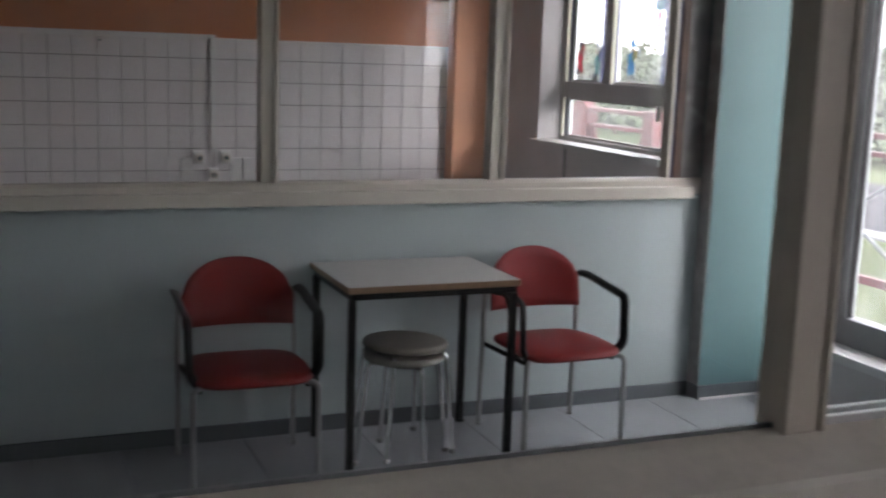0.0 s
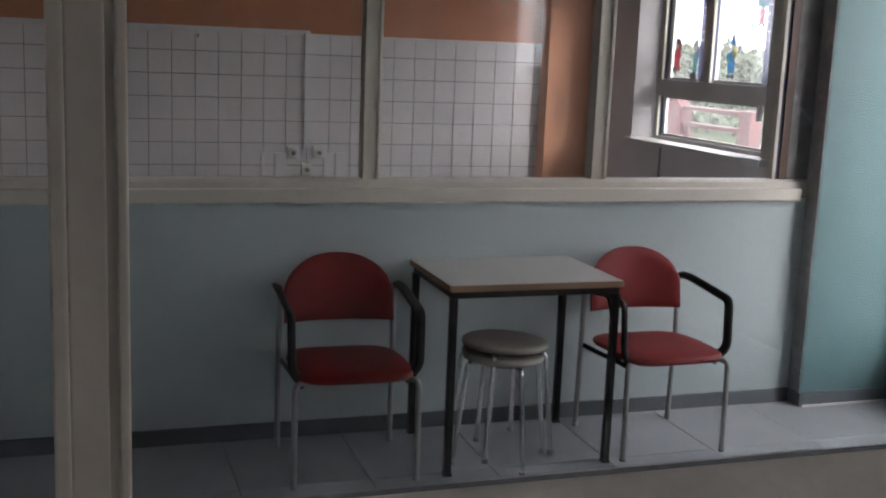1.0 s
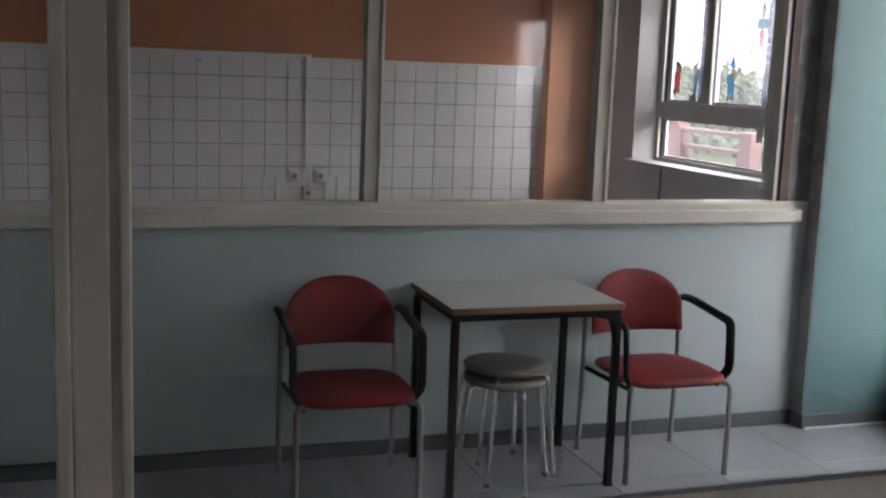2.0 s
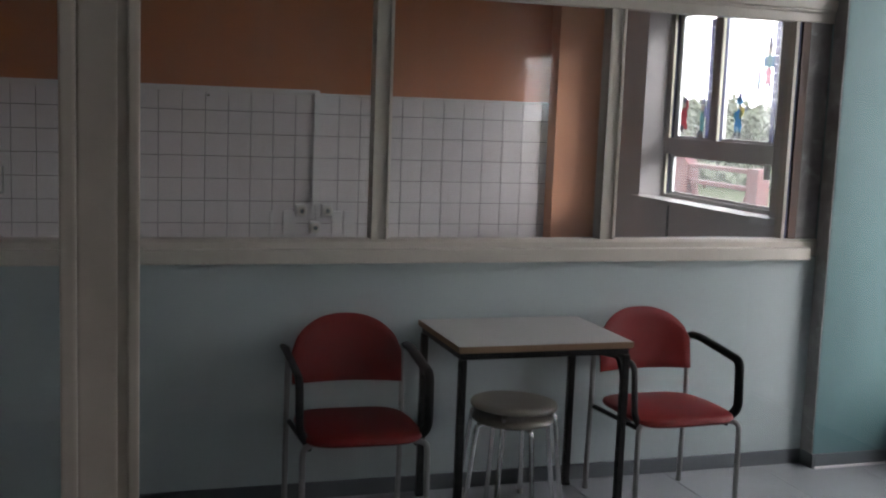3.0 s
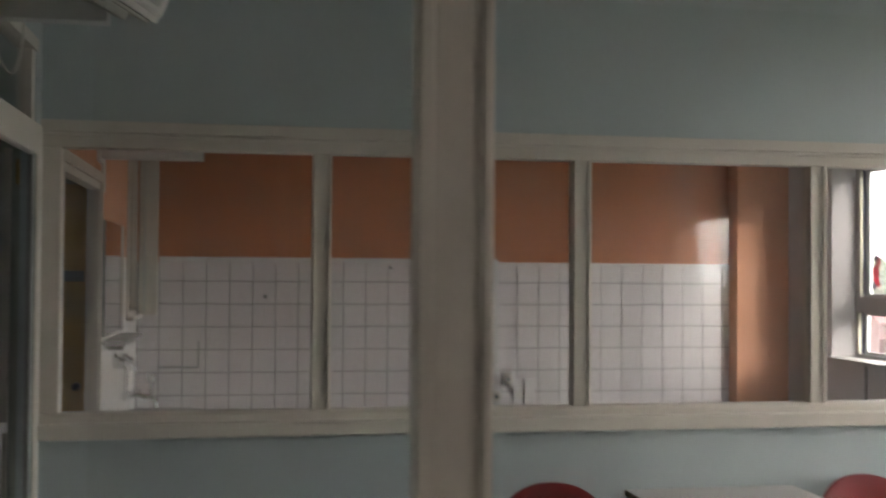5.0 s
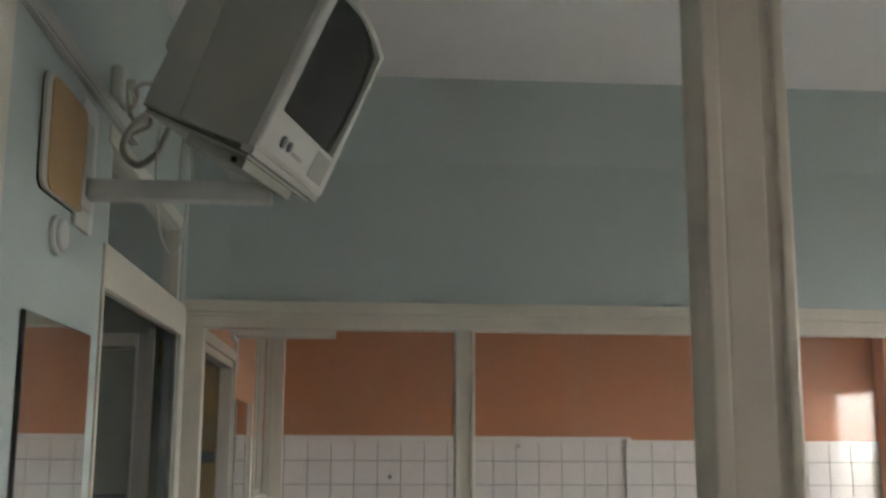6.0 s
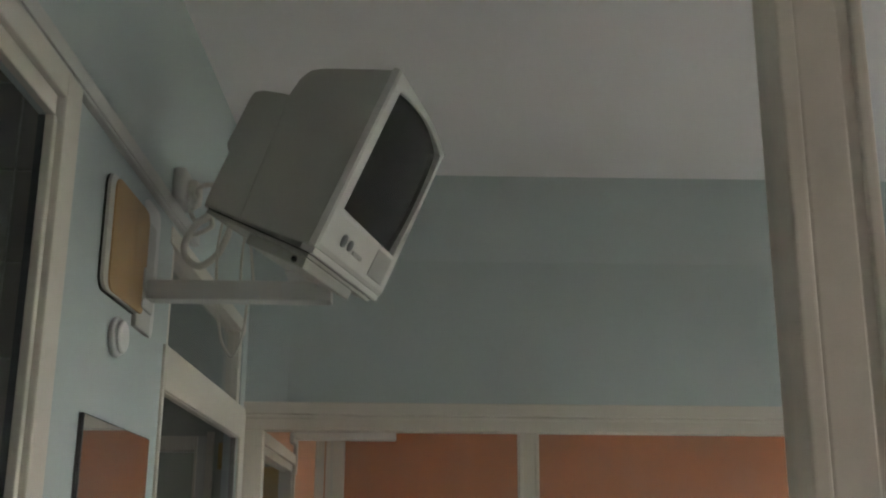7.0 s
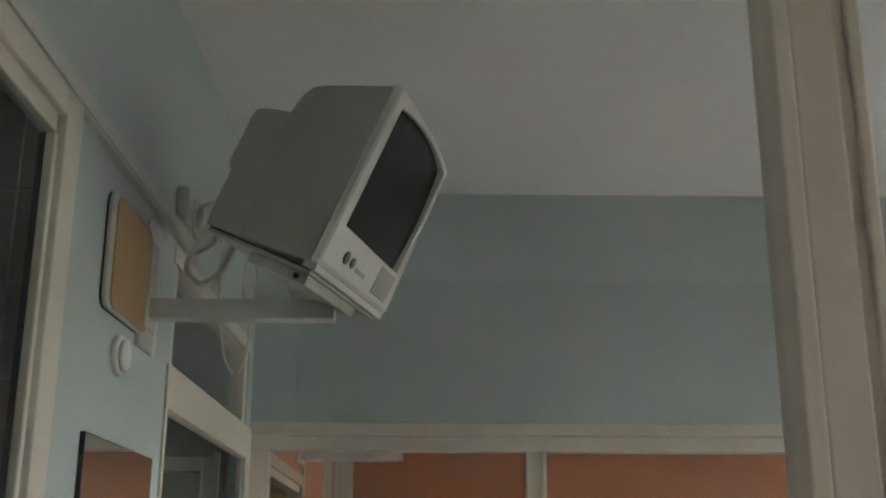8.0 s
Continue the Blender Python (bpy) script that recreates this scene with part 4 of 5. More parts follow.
# ---- chairs, table, stools ----
def arm_chair(m, label):
    """Stacking armchair facing -y; origin on the floor under its middle."""
    c = thing("armchair", label, "chair", m, "red chairs beside the table")
    hw, yf, yr = 0.226, -0.210, 0.210
    # seat cushion: rounded, wider in front, with a soft crown
    bm = bmesh.new()
    n, rings = 40, []
    for lift, grow in ((-0.020, 0.90), (-0.016, 0.965), (-0.006, 1.0), (0.006, 0.985), (0.013, 0.92), (0.016, 0.70), (0.015, 0.35)):
        ring = []
        for k in range(n):
            a = k * math.tau / n
            ca, sa = math.cos(a), math.sin(a)
            x = math.copysign(abs(ca) ** 0.42, ca) * (0.232 - 0.028 * (sa + 1) / 2) * grow
            y = math.copysign(abs(sa) ** 0.46, sa) * 0.225 * grow - 0.012
            ring.append(bm.verts.new((x, y, 0.405 + lift - 0.012 * (y > 0) * (y / 0.22) - 0.006 * max(0, -y / 0.22) ** 3)))
        rings.append(ring)
    for a, b in zip(rings, rings[1:]):
        for k in range(n):
            bm.faces.new((a[k], a[(k + 1) % n], b[(k + 1) % n], b[k]))
    bm.faces.new(rings[0][::-1])
    bm.faces.new(rings[-1])
    soft(bm.verts)
    part("seat", bm, M_RED, c)
    # backrest: arched top, bowed to the rear, leaning slightly
    bm = bmesh.new()
    cols, lines, grid = 20, 12, {}
    for side in (0, 1):
        for i in range(cols + 1):
            u = -1 + 2 * i / cols
            top = 0.636 + 0.136 * max(0.0, 1 - abs(u) ** 2.3) ** 0.62
            for j in range(lines + 1):
                v = j / lines
                z = 0.515 + v * (top - 0.515)
                edge = min(1 - abs(u), v * 0.9, (1 - v) * 0.9)
                thick = 0.017 * min(1.0, 0.25 + (max(edge, 0) / 0.10) ** 0.5 * 0.75)
                y = yr - 0.030 - 0.026 * u * u + 0.016 * (1 - u * u) + (z - 0.5) * 0.16
                grid[side, i, j] = bm.verts.new((u * 0.213, y + (thick if side else -thick), z))
    for i in range(cols):
        for j in range(lines):
            bm.faces.new((grid[0, i, j], grid[0, i + 1, j], grid[0, i + 1, j + 1], grid[0, i, j + 1]))
            bm.faces.new((grid[1, i, j], grid[1, i, j + 1], grid[1, i + 1, j + 1], grid[1, i + 1, j]))
    for i in range(cols):
        for j in (0, lines):
            bm.faces.new((grid[0, i, j], grid[0, i + 1, j], grid[1, i + 1, j], grid[1, i, j]))
    for j in range(lines):
        for i in (0, cols):
            bm.faces.new((grid[0, i, j], grid[0, i, j + 1], grid[1, i, j + 1], grid[1, i, j]))
    soft(bm.verts)
    part("backrest", bm, M_RED, c)
    for s in (-1, 1):
        fl = part("front_leg", a_tube([(s * hw, yf, 0.012), (s * hw, yf + 0.005, 0.379), (s * (hw - 0.045), yf + 0.06, 0.375)], 0.011, 0.045), M_GREYM, c)
        rl = part("rear_leg", a_tube([(s * hw, yr, 0.012), (s * hw, yr - 0.012, 0.40), (s * (hw - 0.004), yr - 0.004, 0.648)], 0.011, 0.05), M_GREYM, c)
        part("seat_rail", a_tube([(s * (hw - 0.03), yf + 0.05, 0.363), (s * (hw - 0.012), yr - 0.01, 0.359)], 0.010), M_BLACKM, c)
        part("armrest", a_tube([(s * (hw - 0.002), yr - 0.006, 0.640), (s * (hw + 0.013), yr - 0.004, 0.649), (s * (hw + 0.014), yr - 0.07, 0.652), (s * (hw + 0.010), yf + 0.047, 0.619), (s * (hw + 0.007), yf + 0.032, 0.430), (s * (hw - 0.02), yf + 0.05, 0.390)],
                                0.013, 0.034, 12, flat=(0.0185, 0.0118)), M_BLACKP, c, "black plastic armrest")
        for yy, limb in ((yf, fl), (yr, rl)):
            bm = bmesh.new()
            disc(bm, (s * hw, yy, 0.0), 0.0135, 0.014, sides=12, bevel=0.003)
            part("foot_cap", bm, M_GREYM, limb)
    part("cross_bar", a_tube([(-hw + 0.03, -0.02, 0.361), (hw - 0.03, -0.02, 0.361)], 0.010), M_BLACKM, c)
    return c


chair = arm_chair(pose(1.203, 4.071, 0, 0, 0, -1.6), "red vinyl armchair with black arms, in shade beside the table")
chair_b = copy_thing(chair, pose(2.492, 4.077, 0, 0, 0, 1.3))
tagged(chair_b, "red vinyl armchair with black arms, partly behind the table")

table = thing("table", "small square table with pale laminate top and black legs", "table", pose(1.872, 4.108, 0))
part("tabletop", a_box(-0.345, 0.345, -0.2545, 0.2545, 0.711, 0.727, bevel=0.003), M_LAMIN, table, "pale grey laminate tabletop")
part("edge_band", boxes([(-0.3475, 0.3475, -0.257, -0.2547, 0.705, 0.726), (-0.3475, 0.3475, 0.2547, 0.257, 0.705, 0.726), (-0.3475, -0.3452, -0.2547, 0.2547, 0.705, 0.726), (0.3452, 0.3475, -0.2547, 0.2547, 0.705, 0.726)]), M_EDGE, table, "brown edge strip")
part("underboard", a_box(-0.344, 0.344, -0.2535, 0.2535, 0.7015, 0.7108), M_EDGE, table)
for a, b, c2, d2 in ((-0.333, 0.333, -0.2475, -0.2265), (-0.333, 0.333, 0.2265, 0.2475), (-0.336, -0.314, -0.226, 0.226), (0.314, 0.336, -0.226, 0.226)):
    part("apron", a_box(a, b, c2, d2, 0.676, 0.701, bevel=0.002), M_BLACKM, table)
for sx in (-1, 1):
    for sy in (-1, 1):
        x, y = sx * 0.3255, sy * 0.237
        leg = part("leg", a_box(x - 0.0135, x + 0.0135, y - 0.0135, y + 0.0135, 0.012, 0.6755, bevel=0.003), M_BLACKM, table)
        part("foot_cap", a_box(x - 0.016, x + 0.016, y - 0.016, y + 0.016, 0.0, 0.012, bevel=0.002), M_BLACKP, leg)
        if sx > 0 > sy:
            part("corner_brace", a_tube([(x - sx * 0.085, y, 0.678), (x - sx * 0.03, y, 0.668), (x - sx * 0.008, y, 0.576)], 0.008, 0.05, 8), M_BLACKM, table)


def stool(m, label, seat_r):
    s = thing("stool", label, "stool", m, "stacked round stools")
    bm = bmesh.new()
    prof = ((0.10, 0.435), (seat_r - 0.022, 0.434), (seat_r - 0.006, 0.430), (seat_r, 0.422), (seat_r - 0.001, 0.413), (seat_r - 0.009, 0.408))
    n, rings = 36, []
    for r, z in prof:
        rings.append([bm.verts.new((r * math.cos(k * math.tau / n), r * math.sin(k * math.tau / n), z)) for k in range(n)])
    top, low = bm.verts.new((0, 0, 0.435)), bm.verts.new((0, 0, 0.407))
    for a, b in zip(rings, rings[1:]):
        for k in range(n):
            bm.faces.new((a[k], b[k], b[(k + 1) % n], a[(k + 1) % n]))
    for k in range(n):
        bm.faces.new((top, rings[0][k], rings[0][(k + 1) % n]))
        bm.faces.new((low, rings[-1][(k + 1) % n], rings[-1][k]))
    soft(bm.verts)
    part("seat", bm, M_STOOL, s)
    for k in range(4):
        a = radians(90 * k)
        ca, sa = math.cos(a), math.sin(a)
        limb = part("leg", a_tube([(0.10 * ca, 0.10 * sa, 0.398), ((seat_r - 0.008) * ca, (seat_r - 0.008) * sa, 0.399), ((seat_r + 0.040) * ca, (seat_r + 0.040) * sa, 0.012)], 0.0100, 0.04), M_CHROME, s)
        bm = bmesh.new()
        disc(bm, ((seat_r + 0.040) * ca, (seat_r + 0.040) * sa, 0.0), 0.013, 0.02, sides=10, bevel=0.003)
        part("foot_cap", bm, M_GREYM, limb)
    # underplate coloured black for the shade between the stacked seats
    bm = bmesh.new()
    disc(bm, (0, 0, 0.392), 0.105, 0.0148, sides=24, bevel=0.003)
    part("underplate", bm, M_BLACKM, s)
    return s


stool(pose(1.800, 3.995, 0, 0, 0, 6), "round stool with taupe vinyl seat and chrome legs", 0.158)
stool(pose(1.803, 4.012, 0.043, 0.8, 1.2, 55), "round taupe stool stacked on another stool", 0.168)


# ---- television on its wall arm ----
TW, TH = 0.510, 0.395
tu = Vector((0.212, 0.977, 0)).normalized()
nh = Vector((tu.y, -tu.x, 0))
tilt = radians(25)
tn = nh * math.cos(tilt) - Vector((0, 0, 1)) * math.sin(tilt)
tup = Vector((0, 0, 1)) * math.cos(tilt) + nh * math.sin(tilt)
tv_m = Matrix.Identity(4)
for k, v in enumerate((tu, tup, tn)):
    tv_m.col[k] = (*v, 0)
tv_m.col[3] = (-0.2455, 2.5405, 2.168, 1)
tv_m = Matrix.Translation(tv_m.translation) @ Matrix.Rotation(radians(1.6), 4, "X") @ Matrix.Translation(-tv_m.translation) @ tv_m
tv = thing("television", "grey tube television tilted down on a wall arm", "television", tv_m)


def side_profile(pts, x0, x1, bevel=0.0):
    """Outline of (depth, height) pushed along the set's width."""
    bm = prism([(-d, h) for d, h in pts], x1 - x0, bevel)
    turn = Matrix(((0, 1, 0, x0), (0, 0, 1, 0), (1, 0, 0, 0), (0, 0, 0, 1)))
    bmesh.ops.transform(bm, matrix=turn, verts=bm.verts)
    soft(bm.verts)
    return bm


def tapered(bm, cut):
    """Narrows the set's far side towards its top."""
    for v in bm.verts:
        s = max(0.0, min(1.0, v.co.y / TH))
        if v.co.x > TW / 2:
            v.co.x -= cut * s * (v.co.x - TW / 2) / (TW / 2)
    return bm


shell = [(0.018, -0.004), (0.018, TH - 0.005), (0.06, TH - 0.019), (0.160, 0.340), (0.183, 0.327), (0.197, 0.302), (0.203, 0.262), (0.180, -0.012)]
part("housing", tapered(side_profile(shell, 0.005, TW - 0.010, 0.008), 0.03), M_TV, tv)
rear = [(0.150, -0.011), (0.175, 0.262), (0.215, 0.262), (0.262, 0.252), (0.277, 0.243), (0.281, 0.228), (0.281, 0.120), (0.276, 0.111), (0.268, 0.106), (0.268, 0.03), (0.264, -0.0145)]
part("rear_cover", tapered(side_profile(rear, 0.010, TW - 0.020, 0.008), 0.03), M_TV, tv)
part("seam", a_box(0.012, TW - 0.03, -0.0182, -0.0150, -0.250, -0.012), M_BLACKM, tv, "dark seam under the housing")
# front bezel: a frame round the picture with a control strip below
sx0, sx1, sz0, sz1 = 0.045, TW - 0.050, 0.095, TH - 0.036


def bowed(u, v, grow):
    """A point of the picture's outline, u and v from -1 to 1, pushed outwards by grow at the rim."""
    x = (sx0 + sx1) / 2 + u * ((sx1 - sx0) / 2 + grow) + 0.008 * (1 - v * v) * (u > 0.99)
    return x, (sz0 + sz1) / 2 + v * ((sz1 - sz0) / 2 + grow) + (0.018 * (1 - u * u) if v > 0.99 else 0.0)


fb = bmesh.new()
N = 12
turn_u = [(-1 + 2 * k / N, -1) for k in range(N)] + [(1, -1 + 2 * k / N) for k in range(N)] + [(1 - 2 * k / N, 1) for k in range(N)] + [(-1, 1 - 2 * k / N) for k in range(N)]
rows = []
for u, v in turn_u:
    ix, iz = bowed(u, v, 0.0)
    top = TH - 0.004 - 0.020 * max(0.0, u) ** 2
    ox = TW / 2 + u * TW / 2 - (0.028 * (v + 1) / 2 if u > 0.99 else (0.028 * u if v > 0.99 and u > 0 else 0.0))
    oz = top if v > 0.99 else (0.0 if v < -0.99 else top * (v + 1) / 2)
    if v > 0.99:
        oz = max(oz, iz + 0.006)
    rows.append([fb.verts.new(p) for p in ((ix, iz, -0.014), (ix, iz, -0.001), (ix + (ox - ix) * 0.12, iz + (oz - iz) * 0.12, 0.001), (ix + (ox - ix) * 0.9, iz + (oz - iz) * 0.9, 0.0), (ox, oz, -0.005), (ox, oz, -0.019))])
for a, b in zip(rows, rows[1:] + rows[:1]):
    for k in range(5):
        fb.faces.new((a[k], a[k + 1], b[k + 1], b[k]))
bezel = part("bezel", fb, M_TVF, tv, "pale grey plastic front frame")
part("bezel_lip", a_box(0.006, TW - 0.006, -0.016, -0.001, -0.034, -0.004, bevel=0.003), M_TVF, tv)
sc = bmesh.new()
cols, lines = 14, 10
gv = {}
for i in range(cols + 1):
    for j in range(lines + 1):
        u, v = -1 + 2 * i / cols, -1 + 2 * j / lines
        x = sx0 - 0.002 + (sx1 - sx0 + 0.004) * i / cols + (0.010 * (1 - v * v) if i == cols else 0)
        z = sz0 - 0.002 + (sz1 - sz0 + 0.004 + 0.020 * (1 - u * u)) * j / lines
        gv[i, j] = sc.verts.new((x, z, -0.003 - 0.008 * (u * u + 0.7 * v * v)))
for i in range(cols):
    for j in range(lines):
        sc.faces.new((gv[i, j], gv[i + 1, j], gv[i + 1, j + 1], gv[i, j + 1]))
soft(sc.verts)
part("picture_tube", sc, M_SCREEN, tv, "dark curved glass screen")
part("speaker_grille", a_box(TW - 0.17, TW - 0.05, 0.02, 0.085, -0.004, 0.0025, bevel=0.002), M_GRILLE, bezel)
for bx, r in ((0.115, 0.014), (0.160, 0.012)):
    bm = bmesh.new()
    disc(bm, (bx, 0.044, 0.0), r, 0.006, sides=16, bevel=0.002)
    part("button", bm, M_BASE, bezel)
part("control_flap", a_box(0.195, 0.265, 0.032, 0.042, 0.0, 0.0025, bevel=0.001), M_GRILLE, bezel)
bm = bmesh.new()
disc(bm, (TW - 0.16, 0.095, 0.0), 0.004, 0.003, sides=10)
part("standby_lamp", bm, M_BASE, bezel)
# rear base with sockets under the housing
part("bottom_plate", a_box(0.011, TW - 0.032, -0.0255, -0.0183, -0.251, -0.013, bevel=0.001), M_TV, tv)
tv_base = part("base", a_box(0.022, TW - 0.16, -0.049, -0.0264, -0.15, -0.016, bevel=0.004), M_TV, tv)
for sx_, sd, r, mat in ((0.020, -0.026, 0.006, M_GRILLE), (0.020, -0.040, 0.0065, M_BLACKP), (0.020, -0.062, 0.007, M_GRILLE), (0.020, -0.084, 0.007, M_GRILLE)):
    bm = bmesh.new()
    disc(bm, (sx_ - 0.001, -0.038, sd), r, 0.005, axis="x", sides=12)
    part("connector", bm, mat, tv_base)

arm = thing("wall_bracket", "pale grey steel wall bracket under the television", "wall bracket", Matrix.Translation((XL, 2.87, 2.150)))
part("beam", a_box(0.02, 0.425, -0.025, 0.025, -0.022, 0.022, bevel=0.003), M_TVF, arm)
part("wall_plate", a_box(0.0, 0.012, -0.06, 0.06, -0.09, 0.16, bevel=0.004), M_TRUNK, arm)
part("flange", a_box(0.0125, 0.0195, -0.045, 0.045, -0.045, 0.045, bevel=0.003), M_TVF, arm)
part("tray", a_box(0.33, 0.415, -0.10, 0.12, 0.0225, 0.028, bevel=0.002), M_TVF, arm)

# cables
def cable(name_label, pts, r=0.005):
    c = thing("cable", name_label, "cable", Matrix.Translation(pts[0]))
    o = Vector(pts[0])
    p = [Vector(q) - o for q in pts]
    fine = []
    for i in range(len(p) - 1):
        a, b, c0, d0 = p[max(i - 1, 0)], p[i], p[i + 1], p[min(i + 2, len(p) - 1)]
        for s in range(8):
            t = s / 8
            fine.append(0.5 * (2 * b + (c0 - a) * t + (2 * a - 5 * b + 4 * c0 - d0) * t * t + (3 * b - a - 3 * c0 + d0) * t ** 3))
    fine.append(p[-1])
    part("lead", tube(bmesh.new(), fine, r, 8), M_CABLE, c)


cable("thick pale cable looping below the television", [(-0.555, 3.00, 2.395), (-0.538, 2.98, 2.372), (-0.566, 2.97, 2.342), (-0.588, 2.97, 2.313), (-0.597, 2.97, 2.280), (-0.587, 2.965, 2.250), (-0.555, 2.955, 2.231), (-0.517, 2.94, 2.251), (-0.494, 2.925, 2.286), (-0.480, 2.91, 2.318)], 0.0085)
cable("pale cable curling from the socket box", [(-0.610, 3.06, 2.44), (-0.588, 2.99, 2.381), (-0.574, 2.99, 2.407), (-0.579, 2.99, 2.428), (-0.560, 2.985, 2.439), (-0.536, 2.98, 2.437), (-0.51, 2.96, 2.43)], 0.006)
cable("pale cable coiled under the socket box", [(-0.612, 3.07, 2.43), (-0.591, 2.99, 2.369), (-0.574, 2.99, 2.348), (-0.543, 2.985, 2.355), (-0.540, 2.985, 2.336), (-0.564, 2.98, 2.319), (-0.585, 2.98, 2.312)], 0.006)
cable("thin pale cable dropping behind the wall arm", [(-0.500, 2.92, 2.340), (-0.510, 2.925, 2.274), (-0.511, 2.93, 2.226), (-0.509, 2.93, 2.165), (-0.506, 2.93, 2.133), (-0.498, 2.93, 2.089), (-0.488, 2.93, 2.047), (-0.465, 2.93, 2.016), (-0.448, 2.93, 2.047), (-0.440, 2.93, 2.093), (-0.436, 2.925, 2.140)], 0.0032)
cable("thin pale cable between television and arm", [(-0.447, 2.92, 2.305), (-0.454, 2.925, 2.243), (-0.453, 2.925, 2.150)], 0.0032)
cable("thin pale cable from the set to the arm", [(-0.438, 2.92, 2.300), (-0.430, 2.925, 2.235), (-0.420, 2.925, 2.150)], 0.0032)

# ---- fittings of the side wall ----
box_s = thing("junction_box", "pale grey socket box on the wall behind the television", "socket", Matrix.Translation((XL, 3.14, 2.475)))
part("housing", a_box(0, 0.034, -0.055, 0.055, -0.045, 0.048, bevel=0.014, seg=3), M_TRUNK, box_s)
part("plug", a_box(0.0345, 0.062, -0.034, 0.034, -0.038, 0.020, bevel=0.012, seg=3), M_CABLE, box_s)
wt = thing("wall_trunking", "white cable trunking running along the wall", "cable trunking", Matrix.Translation((XL, 1.37, 2.384)))
part("channel", a_box(0, 0.018, 0, 1.98, 0, 0.038, bevel=0.004), M_TRUNK, wt)
part("cover", a_box(0.018, 0.024, 0, 1.98, 0.003, 0.035, bevel=0.0028), M_TRUNK, wt)

board = thing("wooden_board", "birch wooden board with rounded corners on the wall", "board", pose(XL, 2.546, 2.085, 0.5))
turn_x = Matrix.Rotation(radians(90), 4, "Z")
# shadow gap between board and wall, drawn as a black plate
part("backing", prism(round_rect(-0.0015, 0.300, -0.002, 0.236, 0.03), 0.004, 0.001), M_BLACKM, board, "black plate for the shadow line behind the board", m=Matrix.Translation((0.004, 0, 0)) @ turn_x)
bm = prism(round_rect(0, 0.304, 0, 0.236, 0.03), 0.008, 0.002)
part("rim", bm, M_TVF, board, "pale grey edge", m=Matrix.Translation((0.0122, 0, 0)) @ turn_x)
bm = prism(round_rect(0.028, 0.302, 0.002, 0.234, 0.028), 0.004, 0.001)
part("panel", bm, M_PLY, board, m=Matrix.Translation((0.0164, 0, 0)) @ turn_x)
plate = thing("wall_plate", "white mounting plate with rounded corners on the wall", "plate", Matrix.Translation((XL, 2.842, 2.062)))
part("plate", prism(round_rect(0, 0.14, 0, 0.30, 0.025), 0.007, 0.002), M_PVC, plate, m=Matrix.Translation((0.007, 0, 0)) @ turn_x)
det = thing("wall_sounder", "round white plastic alarm sounder on the wall", "alarm", Matrix.Translation((XL, 2.695, 2.014)))
bm = bmesh.new()
disc(bm, (0, 0, 0), 0.042, 0.012, axis="x", sides=26, bevel=0.004)
part("base", bm, M_PVC, det)
bm = bmesh.new()
disc(bm, (0.012, 0, 0), 0.034, 0.012, axis="x", sides=26, bevel=0.006)
part("cap", bm, M_PVC, det)

wall_mirror = thing("wall_mirror", "frameless mirror with dark edges on the wall", "mirror", pose(XL, 2.511, 0.84, 0, 0, 0))
part("glass", a_box(0.0102, 0.0108, 0.003, 0.502, 0.003, 0.997), M_MIRROR, wall_mirror)
part("backing", a_box(0.0, 0.010, 0.0, 0.505, 0.0, 1.0, bevel=0.001), M_BLACKM, wall_mirror, "dark edge")


# ---- outside ----
structure("ground", a_box(-400, 900, -700, 700, -6.8, -6.2), M_GRASS, "green meadow falling away to the woods")
structure("road", a_box(40, 58, -300, 300, -6.2, -6.16), M_ROAD, "grey asphalt road below the building")
structure("kerb", a_box(38.6, 40, -300, 300, -6.2, -6.04, bevel=0.02), M_CONC, "pale concrete kerb of the road")
structure("balcony_floor", a_box(4.12, 5.7, -4.8, 9.5, -0.28, -0.06, bevel=0.01), M_CONC, "grey concrete balcony slab")
structure("facade", boxes([(4.12, 4.26, -3.2, 8.1, -6.2, -0.28)]), M_CONC, "plain concrete facade below the balcony")


railing = thing("balcony_railing", "slim dark red steel balcony railing with crossed braces", "railing", Matrix.Translation((4.9, -4.7, -0.06)))
for k in range(10):
    part("post", a_box(-0.018, 0.018, 1.15 * k - 0.018, 1.15 * k + 0.018, 0, 1.26, bevel=0.004), M_REDP, railing)
for z, h in ((1.27, 0.016), (1.17, 0.014), (0.46, 0.024)):
    part("rail", a_box(-0.02, 0.02, -0.05, 10.4, z - h, z + h, bevel=0.005), M_REDP, railing)
for k in range(9):
    for za, zb in ((0.5, 1.14), (1.14, 0.5)):
        part("brace", a_tube([(0, 1.15 * k + 0.02, za), (0, 1.15 * k + 1.13, zb)], 0.011, sides=8), M_BASE, railing)
fence = thing("balcony_fence", "red timber balcony fence with a broad peaked post", "fence", Matrix.Translation((4.95, 7.1, -0.06)))
bm = prism([(-0.13, 0), (0.13, 0), (0.13, 1.25), (0.05, 1.31), (-0.05, 1.31), (-0.13, 1.25)], 0.10, 0.004)
part("broad_post", bm, M_REDP, fence, m=Matrix.Translation((0.05, 1.137, 0)) @ Matrix.Rotation(radians(90), 4, "Z"))
part("post", a_box(-0.05, 0.05, 0.02, 0.165, 0, 1.27, bevel=0.006), M_REDP, fence)
for z, h in ((1.243, 0.016), (1.116, 0.016)):
    part("rail", a_box(-0.03, 0.03, 0.1655, 1.005, z - h, z + h, bevel=0.005), M_REDP, fence)
for y0_, y1_ in ((0.99, 0.85), (0.18, 0.33)):
    part("brace", a_tube([(0, y0_, 1.10), (0, y1_, 0.82), (0, y1_, 0.10)], 0.025, 0.15, 8), M_REDP, fence)

